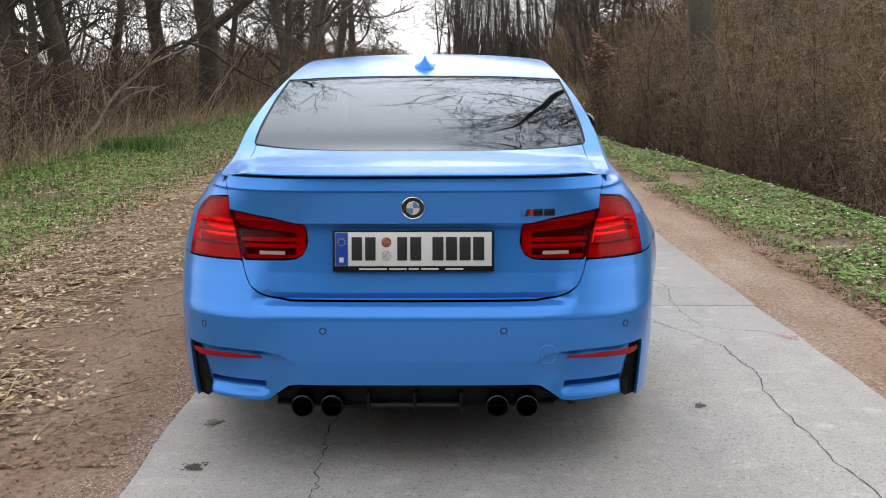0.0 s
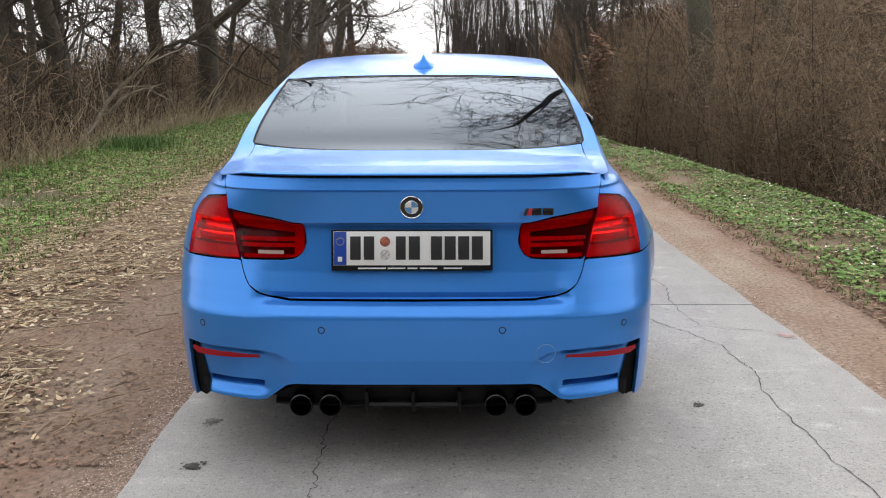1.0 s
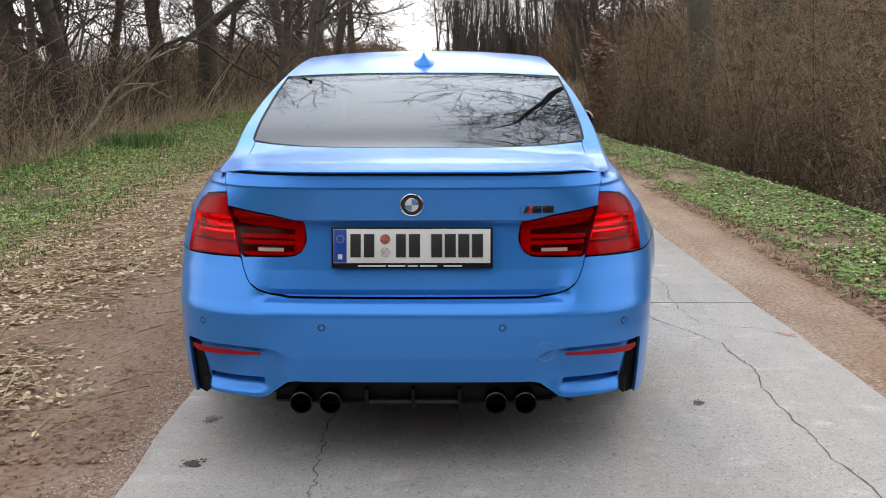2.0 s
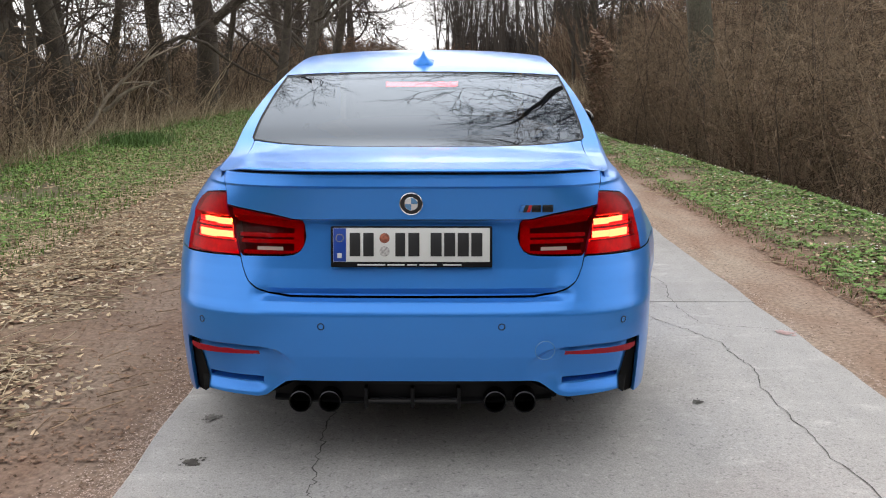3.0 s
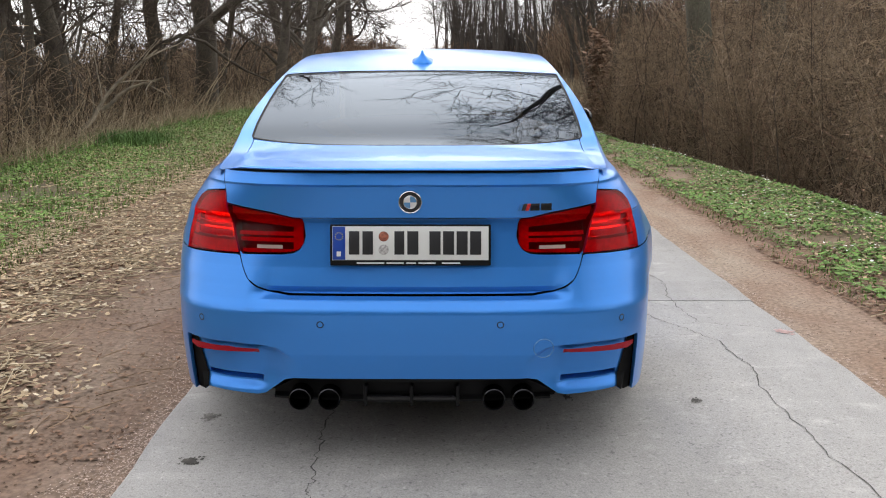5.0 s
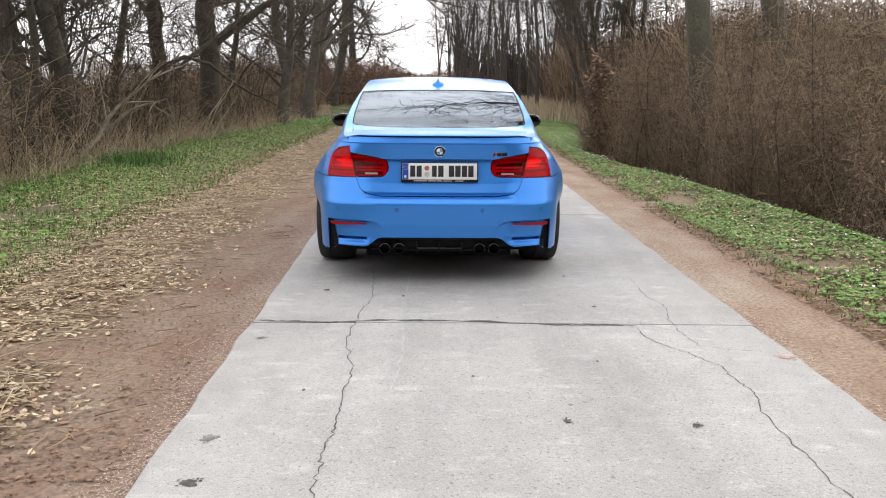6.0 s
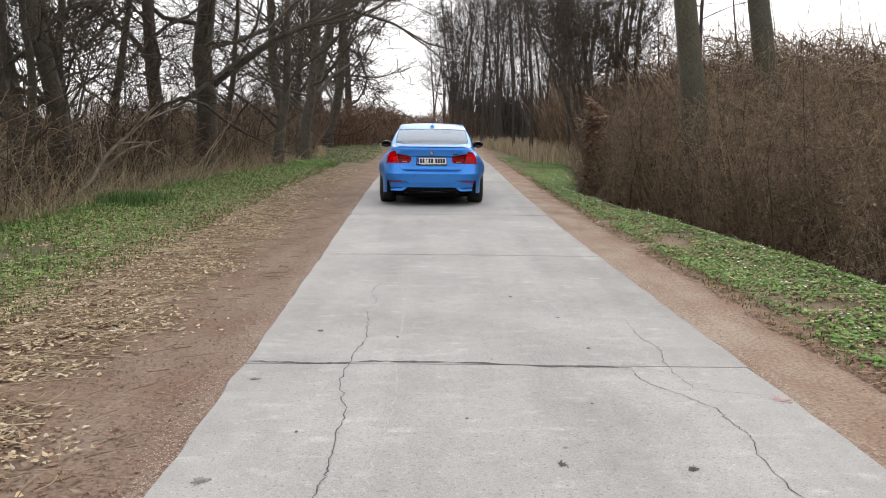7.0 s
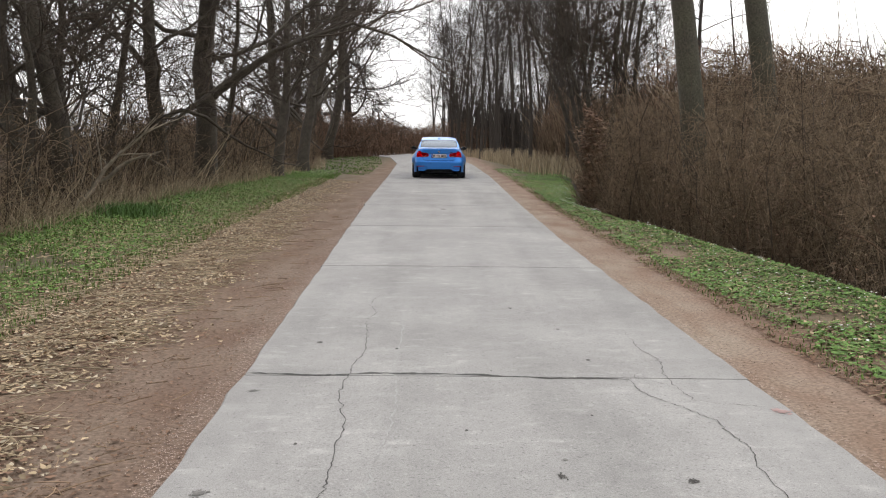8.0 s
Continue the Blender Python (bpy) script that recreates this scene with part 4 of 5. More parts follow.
M_DEADWOOD = mat("dead_wood", (0.24, 0.20, 0.15), 0.85, spread=0.35, scale=9, bump=0.4, bump_scale=40, spec=0.2)
limb("fallen_branch", [(-6.5, 15.2, -0.15), (-6.0, 15.6, 0.35), (-5.75, 15.9, 0.9), (-5.0, 16.4, 1.55)], 0.055, M_DEADWOOD, "pale fallen branch leaning in the undergrowth", "branch", 601, 9)
limb("fallen_branch", [(-5.9, 15.9, 0.55), (-5.4, 16.1, 0.95), (-4.9, 16.0, 1.12)], 0.04, M_DEADWOOD, "short pale broken branch stub", "branch", 602, 3)
for i, (dx, dz) in enumerate(((0, 0), (0.1, 0.12), (0.2, -0.1), (-0.35, -0.3))):
    limb("broken_stalk", [(-5.75 + dx, 21.5, 0.0), (-5.5 + dx, 21.7, 0.6 + dz), (-5.05 + dx, 21.9, 1.25 + dz)], 0.016, M_STRAW, "pale broken stalk leaning over the verge", "stalk", 610 + i, 1)
for i in range(16):
    q = np.random.default_rng(640 + i)
    x0, yy = -6.1 + q.uniform(-0.5, 0.4), 11.5 + q.uniform(0, 8)
    limb("broken_stalk", [(x0, yy, -0.05), (x0 + q.uniform(-0.2, 0.3), yy + 0.1, 0.45), (x0 + q.uniform(-0.3, 0.7), yy + 0.2, 0.7 + q.uniform(0, 0.5))], 0.009, M_STRAW, "pale broken stalk at the thicket edge", "stalk", 660 + i, 2)

# distant treeline beyond the fields


def treeline(name, x0, x1, y, h, seed, label):
    r = np.random.default_rng(seed)
    n = int(abs(x1 - x0) / 1.2)
    return thicket(name, n * 5, lambda q, k: (q.uniform(x0, x1, k), y + q.uniform(-6, 6, k)), lambda a, b: h * (0.7 + 0.3 * np.sin(a * 0.13)) + 0 * a, 0.16, M_FAR, label, seed, 0.25, 0.3, segs=4, category="treeline")


for sgn in (-1, 1):
    thicket("thicket", 2600, lambda r, n, sgn=sgn: (sgn * (5.5 + 5 * r.uniform(0, 1, n)), -45 + 48 * r.uniform(0, 1, n)), lambda x, y: 3.0 + 0 * x, 0.03, M_STEM, "brown thicket along the lane behind", 420 + sgn, 0.3, 0.5, segs=4)
# unseen wood added behind the camera to keep low sky light from under the car
thicket("thicket", 3200, lambda r, n: (r.uniform(-26, 26, n), -14 - 9 * r.uniform(0, 1, n)), lambda x, y: 8.0 + np.sin(x * 0.7), 0.06, M_FAR, "unseen bare brown wood added behind to block low sky light", 423, 0.2, 0.4, segs=5)
clutter("thicket_twigs", 34000, lambda r, n: (r.uniform(-26, 26, n), -13 - 9 * r.uniform(0, 1, n)), lambda x, y: 7.5 + np.sin(x * 0.7), 1.2, 0.045, M_FAR, "dense bare twigs of the unseen light-blocking wood behind", 424, 0.9)
treeline("treeline", -60, 60, -60, 9.0, 503, "grey-brown treeline closing the lane behind")
thicket("thicket", 2200, lambda r, n: (1.5 + 26 * r.uniform(0, 1, n), 96 + 22 * r.uniform(0, 1, n)), lambda x, y: 7.0 + np.sin(x), 0.07, M_FAR, "grey-brown wood behind the alders", 425, 0.2, 0.3, segs=4)
treeline("treeline", -150, -12, 170, 7.5, 501, "grey-brown distant treeline beyond the field")
treeline("treeline", 10, 130, 120, 8.0, 502, "grey-brown distant treeline behind the hedge")
# ---------------------------------------------------------------- the car: origin on the ground under the rearmost point, y ahead
NEXP, DEPTH = 4.2, 0.75
XM_Z = [0.15, 0.20, 0.26, 0.42, 0.54, 0.60, 0.66, 0.75, 0.85, 0.93, 1.0, 1.1]
XM_X = [0.845, 0.857, 0.857, 0.857, 0.852, 0.854, 0.856, 0.849, 0.829, 0.775, 0.722, 0.655]
Y0_Z = [0.15, 0.25, 0.33, 0.42, 0.50, 0.560, 0.574, 0.60, 0.611, 0.620, 0.640, 0.658, 0.70, 0.845, 0.855, 0.864, 0.90, 0.966, 0.974, 1.000, 1.010]
Y0_Y = [0.11, 0.055, 0.030, 0.010, 0.002, 0.0, 0.004, 0.030, 0.056, 0.068, 0.060, 0.066, 0.080, 0.116, 0.116, 0.086, 0.081, 0.072, 0.064, 0.072, 0.074]


def xm(z):
    return float(np.interp(z, XM_Z, XM_X))


def y0(z):
    return float(np.interp(z, Y0_Z, Y0_Y))


def smooth_step(a, b, x):
    t = min(max((x - a) / (b - a), 0), 1)
    return t * t * (3 - 2 * t)


def brow(x):
    """The crease over the side vents of the bumper."""
    return float(np.interp(x, [0.36, 0.384, 0.42, 0.447, 0.50, 0.60, 0.80], [0.375, 0.400, 0.428, 0.444, 0.452, 0.455, 0.451]))


def vent(x, z):
    """How far the bumper is drawn in below that crease."""
    if x < 0.36 or x > 0.80:
        return 0.0
    side = smooth_step(0.36, 0.50, x) * (1 - smooth_step(0.766, 0.772, x))
    b = brow(x)
    top = 1 - smooth_step(b - 0.012, b, z)
    e = smooth_step(0.47, 0.53, x)
    low = e * smooth_step(0.270, 0.309, z) + (1 - e) * smooth_step(0.258, 0.36, z)
    low = max(low, smooth_step(0.715, 0.735, x))
    d = 0.040 * side * top * low
    if 0.502 < x < 0.697 and 0.309 < z < 0.3285:
        d += 0.05
    return d


def flare(y, z):
    """How far the wings stand out over the rear wheels."""
    return 0.096 * math.exp(-((y - 0.84) / 0.30) ** 2) * float(np.interp(z, [0.30, 0.42, 0.54, 0.6, 0.72, 0.85, 0.95], [0, 0.1, 0.9, 1, 0.9, 0.3, 0]))


def rear(x, z):
    """The rear of the body: a rounded plan curve that changes with height, plus the profile."""
    a = abs(x)
    r = min(a / xm(z), 0.99999)
    base = y0(z)
    if 0.50 < z < 0.74:
        k = smooth_step(0.45, 0.54, a)
        base += k * (float(np.interp(z, [0.50, 0.56, 0.575, 0.60, 0.64, 0.70, 0.74], [0.002, 0.0, 0.006, 0.022, 0.044, 0.074, 0.090])) - base)
    y = base + DEPTH * (1 - (1 - r ** NEXP) ** (1 / NEXP)) + vent(a, z)
    return Vector((x + math.copysign(flare(y, z), x), y, z))


def side_x(y, z):
    """Half width of the body at a place along it."""
    t = max(y - y0(z), 0.0005) / DEPTH
    w = xm(z) * (1 - (1 - t) ** NEXP) ** (1 / NEXP) if t < 1 else xm(z)
    blend = smooth_step(0.6, 2.0, y)
    w += blend * float(np.interp(z, [0.2, 0.5, 0.75, 0.9, 1.0], [0.0, 0.0, 0.012, 0.05, 0.07]))
    hump = float(np.interp(z, [0.2, 0.35, 0.6, 0.72, 0.85, 0.95], [0.7, 1, 1, 0.8, 0.2, 0]))
    w += flare(y, z) + hump * (0.035 * math.exp(-((y - 3.87) / 0.4) ** 2))
    if y > 3.6:
        q = (y - 3.6) / 1.0
        w -= 0.16 * q ** 3
    w -= 0.012 * math.exp(-((z - 0.45) / 0.1) ** 2) * smooth_step(1.5, 1.8, y) * (1 - smooth_step(3.2, 3.5, y))
    return w


def wrap(c, z):
    """Rear surface by a column number: to 0.70 it is x itself, from there to 1.70 it runs round the corner."""
    s, a = (1 if c >= 0 else -1), abs(c)
    if a > 0.70:
        a = 0.70 + (xm(z) * 0.9999 - 0.70) * (1 - max(0.0, 1.70 - a) ** 2.6)
    return rear(s * a, z)


def normal_at(fn, c, z):
    e = 0.004
    n = (fn(c + e, z) - fn(c - e, z)).cross(fn(c, z + e) - fn(c, z - e))
    n.normalize()
    return n


def sheet(cols, levels, spans, fn, off=0.0):
    """A surface in columns: in each column the levels are clamped to one or more spans of height."""
    bm = bmesh.new()
    for lo, hi in spans:
        prev = None
        for c in cols:
            a, b = lo(c), hi(c)
            col = []
            for z in levels:
                zz = min(max(z, a), b)
                p = fn(c, zz)
                if off:
                    p = p + normal_at(fn, c, zz) * off
                col.append(bm.verts.new(p))
            if prev:
                for j in range(len(levels) - 1):
                    bm.faces.new((prev[j], col[j], col[j + 1], prev[j + 1]))
            prev = col
    bmesh.ops.remove_doubles(bm, verts=bm.verts, dist=0.0004)
    bmesh.ops.dissolve_degenerate(bm, edges=bm.edges, dist=0.0002)
    return bm


def mirrored(vals):
    vals = sorted(set(round(v, 5) for v in vals))
    return [-v for v in vals[::-1] if v > 0] + vals


def span(a, b, step):
    n = max(1, round((b - a) / step))
    return [a + (b - a) * i / n for i in range(n + 1)]


def tab(xs, zs):
    return lambda c: float(np.interp(abs(c), xs, zs))


LZ = sorted(set([round(v, 4) for v in span(0.22, 1.02, 0.012)] + Y0_Z[2:] + [0.297, 0.303, 0.3085, 0.3095, 0.318, 0.328, 0.329, 0.43, 0.436, 0.44, 0.444, 0.448, 0.452, 0.456]))
LZ = [z for z in LZ if z <= 1.012]

car = tagged(new("car"), "blue metallic sports saloon with dark tailpipes on a concrete lane", "car")

def col_of(x, z):
    """The column number of wrap() at which the surface has that half width."""
    if x <= 0.70:
        return x
    return 1.70 - (1 - (x - 0.70) / (xm(z) * 0.9999 - 0.70)) ** (1 / 2.6)


LAMP_EDGE = [(0.615, 0.946), (0.65, 0.942), (0.682, 0.936), (0.703, 0.929), (0.721, 0.917), (0.737, 0.898), (0.749, 0.872), (0.760, 0.840), (0.768, 0.810), (0.774, 0.780), (0.778, 0.752), (0.778, 0.738)]
LAMP_C = [col_of(x, z) for x, z in LAMP_EDGE]
LAMP_Z = [z for x, z in LAMP_EDGE]

# bumper
bump_top = tab([0, 0.40, 0.468, 0.508, 0.536, 0.556, 0.571, 0.70, LAMP_C[-1], 1.7], [0.609, 0.610, 0.618, 0.635, 0.655, 0.687, 0.735, 0.733, 0.729, 0.729])
bump_low = tab([0, 0.385, 0.42, 0.455, 0.49, 0.52, 0.70, 0.80, 1.7], [0.333, 0.333, 0.324, 0.297, 0.271, 0.264, 0.268, 0.228, 0.222])
bcols = mirrored(span(0, 0.34, 0.034) + span(0.34, 0.70, 0.010) + span(0.70, 1.0, 0.012) + span(1.0, 1.70, 0.05))
bumper = part("rear_bumper", sheet(bcols, LZ, [(bump_low, bump_top)], wrap), M_PAINT, car, sharp=40)
# black corner ducts
for s in (-1, 1):
    dcols = span(0.699, 0.90, 0.008)
    duct = sheet([s * c for c in (dcols if s > 0 else dcols[::-1])], [z for z in LZ if 0.22 <= z <= 0.456],
                 [(lambda c: bump_low(c) + 0.001, tab([0.699, 0.705, 0.785, 0.80, 0.90], [0.276, 0.300, 0.444, 0.448, 0.446]))], wrap, 0.0045)
    part("corner_duct", duct, M_SHADE, bumper, "black air duct at the bumper corner")
    xs = span(0.499, 0.736, 0.02)
    hi = tab([0.499, 0.73, 0.736], [0.4435, 0.4390, 0.436])
    lo = tab([0.499, 0.512, 0.730, 0.736], [0.436, 0.424, 0.414, 0.422])
    part("reflector", sheet([s * c for c in (xs if s > 0 else xs[::-1])], [0.41, 0.42, 0.425, 0.43, 0.435, 0.44, 0.45], [(lo, hi)], rear, 0.027), M_REFLEX, bumper, "narrow red reflector")
    for cx, cz in ((0.292, 0.527), (0.700, 0.527)):
        p = rear(s * cx, cz)
        n = normal_at(rear, s * cx, cz)
        ring = Matrix.Translation(p + n * 0.0005) @ n.to_track_quat("X", "Z").to_matrix().to_4x4()
        bm = lathe(bmesh.new(), [(0.0085, 0.001), (0.0105, 0.002), (0.0118, 0.001)], 20, ring)
        part("parking_sensor_ring", bm, M_BLACK, bumper)
        bm = lathe(bmesh.new(), [(0.0001, 0.0012), (0.0085, 0.0008)], 20, ring)
        part("parking_sensor", bm, M_PAINT, bumper)
p, n = rear(0.434, 0.445), normal_at(rear, 0.434, 0.445)
part("tow_cover_seam", lathe(bmesh.new(), [(0.0315, 0.003), (0.0325, 0.004), (0.0335, 0.003)], 36, Matrix.Translation(p + n * 0.002) @ n.to_track_quat("X", "Z").to_matrix().to_4x4()), M_BADGE_BLUE, bumper)

# trunk lid with its rear face and deck
lens_top = tab([0.3465, 0.352, 0.36, 0.457, 0.61], [0.80, 0.838, 0.855, 0.878, 0.902])
lens_low = tab([0.3465, 0.352, 0.365, 0.388, 0.42, 0.577], [0.80, 0.780, 0.759, 0.746, 0.742, 0.739])
lid_low = tab([0, 0.40, 0.468, 0.508, 0.536, 0.556, 0.568, 0.588, 0.610, 0.6145, 0.6265], [0.615, 0.616, 0.624, 0.641, 0.661, 0.694, 0.740, 0.814, 0.899, 0.946, 1.0])
lid_hi = lambda c: 1.010
tcols = mirrored(span(0, 0.34, 0.034) + span(0.34, 0.40, 0.006) + span(0.40, 0.57, 0.0115) + span(0.57, 0.6265, 0.004))
holes = [(lid_low, lambda c: max(lid_low(c), min(lens_low(c) - 0.003, 1.0)) if abs(c) > 0.3462 else 0.80),
         (lambda c: max(lid_low(c), lens_top(c) + 0.003) if abs(c) > 0.3462 else 0.80, lid_hi)]
lid = part("trunk_lid", sheet(tcols, LZ, holes, rear), M_PAINT, car, sharp=30)
TOP_Y = [0.06, 0.13, 0.35, 0.62, 0.80, 1.05, 1.36, 1.60, 1.85, 2.15, 2.50, 2.88, 3.25, 3.66, 4.0, 4.3, 4.55, 4.67]
TOP_Z = [1.014, 1.022, 1.040, 1.054, 1.128, 1.222, 1.322, 1.372, 1.408, 1.428, 1.424, 1.372, 1.20, 0.995, 0.955, 0.89, 0.79, 0.66]
EDGE_X = [0.62, 0.64, 0.672, 0.692, 0.688, 0.664, 0.622, 0.605, 0.596, 0.590, 0.584, 0.57, 0.60, 0.65, 0.66, 0.63, 0.58, 0.5]
DROP = [0.008, 0.010, 0.014, 0.012, 0.012, 0.013, 0.016, 0.019, 0.024, 0.028, 0.030, 0.03, 0.03, 0.03, 0.04, 0.05, 0.06, 0.08]
BELT_Z = [0.985, 0.985, 0.985, 0.985, 0.985, 0.983, 0.978, 0.973, 0.968, 0.962, 0.955, 0.945, 0.935, 0.925, 0.88, 0.82, 0.70, 0.55]


def smooth_tab(xs, ys, q):
    """Cubic Hermite through a table."""
    xs, ys = np.array(xs), np.array(ys)
    i = int(np.clip(np.searchsorted(xs, q) - 1, 0, len(xs) - 2))
    d = np.gradient(ys, xs)
    h = xs[i + 1] - xs[i]
    t = (q - xs[i]) / h
    return float(ys[i] * (2 * t ** 3 - 3 * t * t + 1) + d[i] * h * (t ** 3 - 2 * t * t + t) + ys[i + 1] * (3 * t * t - 2 * t ** 3) + d[i + 1] * h * (t ** 3 - t * t))


def upper(s, y):
    """Top of the body: s from -1 to 1 across from roof edge to roof edge."""
    xe = smooth_tab(TOP_Y, EDGE_X, y)
    zc = smooth_tab(TOP_Y, TOP_Z, y)
    return Vector((s * xe, y, zc - smooth_tab(TOP_Y, DROP, y) * abs(s) ** 2.6))


def flank(s, v, y):
    """Side of the cabin, from the roof edge (v 0) to the belt line (v 1)."""
    a = upper(1, y)
    zb = smooth_tab(TOP_Y, BELT_Z, y)
    xb = max(side_x(y, zb), a.x + 0.004)
    bulge = 0.020 * math.sin(math.pi * v)
    return Vector((s * (a.x + (xb - a.x) * v ** 1.15 + bulge), y, a.z + (zb - a.z) * v))


def grid(us, vs, fn, off=0.0):
    bm = bmesh.new()
    rows = [[bm.verts.new(fn(u, v)) for v in vs] for u in us]
    for i in range(len(us) - 1):
        for j in range(len(vs) - 1):
            bm.faces.new((rows[i][j], rows[i + 1][j], rows[i + 1][j + 1], rows[i][j + 1]))
    bmesh.ops.remove_doubles(bm, verts=bm.verts, dist=0.0003)
    bmesh.ops.recalc_face_normals(bm, faces=bm.faces)
    return bm


def base_y(s):
    """The lower edge of the rear window bows forward towards its corners."""
    return 0.612 + 0.09 * abs(s) ** 3


def deck(c, t):
    a = rear(c, 1.010)
    yb = base_y(c / 0.66) - 0.004
    y = a.y + (yb - a.y) * t
    top = upper(min(abs(c) / smooth_tab(TOP_Y, EDGE_X, y), 1), y)
    lipz = 1.0115 + 0.002 * min(t / 0.06, 1)
    k = smooth_step(a.y, a.y + 0.38, y)
    return Vector((c, y, lipz * (1 - k) + top.z * k))


part("deck", grid(mirrored(span(0, 0.6255, 0.03)), [0, 0.02, 0.05, 0.1, 0.18, 0.28, 0.4, 0.55, 0.7, 0.85, 1.0], deck), M_PAINT, lid)


def blade(c, k):
    """Section of the lip spoiler: underside, blunt edge, then its top running out on the deck."""
    a = rear(c, 1.010)
    e = 1 - smooth_step(0.545, 0.614, abs(c))
    if k > 3:
        t = (0.10, 0.22, 0.40)[k - 4]
        p = deck(c, t)
        return p + Vector((0, 0, (0.008, 0.005, 0.0012)[k - 4] * e + 0.0008))
    y, z = ((0.030, 1.0185), (-0.008, 1.0190), (-0.011, 1.0225), (-0.003, 1.0265))[k]
    return Vector((c, a.y + y, 1.0125 + (z - 1.0125) * e + 0.0008 * k))


part("lip_spoiler", grid(mirrored(span(0, 0.612, 0.018)), list(range(7)), blade), M_PAINT, lid, "slim blue lip spoiler on the trunk lid")
# black strip below the blade: the lip's shadow line put in as colour
part("spoiler_gap", grid(mirrored(span(0, 0.605, 0.03)), [0, 1], lambda c, t: rear(c, 1.010) + Vector((0, 0.004, 0.001 + 0.009 * t * (1 - smooth_step(0.545, 0.614, abs(c)))))), M_SHADE, lid)

# shoulders beside the deck, pillars, roof
cabin = part("roof", grid(span(-1, 1, 0.08), [1.365, 1.40, 1.46] + span(1.54, 2.86, 0.11), lambda s, y: upper(s, y)), M_PAINT, car)
GL = lambda y: float(np.interp(y, [0.60, 0.72, 1.0, 1.36], [0.926, 0.929, 0.946, 0.984]))
for s in (-1, 1):
    def tail(z, y):
        k = smooth_step(0.25, 0.62, y)
        return 1.008 * (1 - k) + z * k

    def pillar(u, y, s=s):
        xe = smooth_tab(TOP_Y, EDGE_X, y)
        zc, dr = smooth_tab(TOP_Y, TOP_Z, y), smooth_tab(TOP_Y, DROP, y)
        inner = 0.6285 if y < 0.69 else GL(y) * xe
        xb = max(side_x(y, 0.985), inner + 0.003)
        edge = max(min(xe, inner + (xb - inner) * 0.62), inner + 0.0015)
        if u <= 1:
            x = inner + (edge - inner) * u
            return Vector((s * x, y, tail(zc - dr * (x / xe) ** 2.6, y)))
        zb = smooth_tab(TOP_Y, BELT_Z, y)
        xb = max(side_x(y, zb), edge + 0.0015)
        v = u - 1
        za = tail(zc - dr * (edge / xe) ** 2.6, y)
        return Vector((s * (edge + (xb - edge) * v ** 1.15 + min(0.020, (xb - edge) * 0.25) * smooth_step(0.35, 0.9, y) * math.sin(math.pi * v)), y, za + (zb - za) * v))
    part("rear_pillar", grid([0, 0.3, 0.6, 0.85, 1.0, 1.04, 1.1, 1.2, 1.35, 1.5, 1.65, 1.8, 1.9, 2.0], span(0.205, 1.37, 0.03), pillar), M_PAINT, car)
    # quarter panel above the lamp
    qcols = sorted(set(span(0.6175, 0.6285, 0.003) + span(0.634, 0.70, 0.008) + LAMP_C[3:] + span(LAMP_C[-1] + 0.01, 1.70, 0.05)))
    qlow = tab([0.597, 0.603] + LAMP_C + [LAMP_C[-1] + 0.01, 1.7], [0.90, 0.91] + [z + 0.003 for z in LAMP_Z] + [0.733, 0.732])
    qhi = tab([0.6165, 0.6285, 0.635, 0.70, 0.80, 1.7], [0.9475, 1.002, 1.005, 0.992, 0.985, 0.985])
    part("rear_quarter", sheet([s * c for c in (qcols if s > 0 else qcols[::-1])], [z for z in LZ if z > 0.725], [(lambda c: min(qlow(c), qhi(c)), qhi)], wrap), M_PAINT, car)
    # body side with wheel arches
    arch = lambda y: max(0.15, *(0.345 + math.sqrt(max(0.0, 0.372 ** 2 - (y - a) ** 2)) if abs(y - a) < 0.372 else 0.15 for a in (1.06, 3.872)))
    ycols = sorted(set(span(0.62, 4.62, 0.06) + span(0.688, 0.78, 0.012) + span(1.34, 1.43, 0.012) + span(3.5, 3.58, 0.012) + span(4.17, 4.25, 0.012)))
    bm = sheet(ycols if s < 0 else ycols[::-1], span(0.15, 1.0, 0.04), [(arch, lambda y: smooth_tab(TOP_Y, BELT_Z, y))], lambda y, z: Vector((s * side_x(y, z), y, z)))
    bodyside = part("body_side", bm, M_PAINT, car)
    # liners
    for a in (1.06, 3.872):
        bm = bmesh.new()
        rows = []
        for i in range(25):
            t = math.pi * i / 24
            y, z = a + 0.372 * math.cos(t), 0.345 + 0.372 * math.sin(t)
            if z < 0.35:
                z = 0.25
            rows.append([bm.verts.new((s * (side_x(y, max(z, 0.25)) - 0.004), y, z)), bm.verts.new((s * 0.55, y, z))])
        for p, q in zip(rows, rows[1:]):
            bm.faces.new((p[0], q[0], q[1], p[1]))
        part("wheel_arch_liner", bm, M_SHADE, bodyside)
    # side glass and black surround
    part("side_window", grid([0.10, 0.2, 0.4, 0.6, 0.8, 0.95], span(1.12, 3.22, 0.1), lambda v, y: flank(s, v, y) + Vector((s * 0.003, 0, 0))), M_SIDEGLASS, car)
    part("cabin_side", grid(span(0, 1, 0.1), span(1.36, 3.62, 0.1), lambda v, y: flank(s, v, y)), M_PAINT, car)

# rear window
gs = span(-1, 1, 0.05)


def pane(s, t, inset=0.0, sink=0.0):
    ya, yb = base_y(s) + inset, 1.362 - 0.02 * abs(s) ** 2 - inset
    y = ya + (yb - ya) * t
    p = upper(s * (GL(y) - inset * 1.2), y)
    p.z -= 0.004 + sink + 0.0
    return p


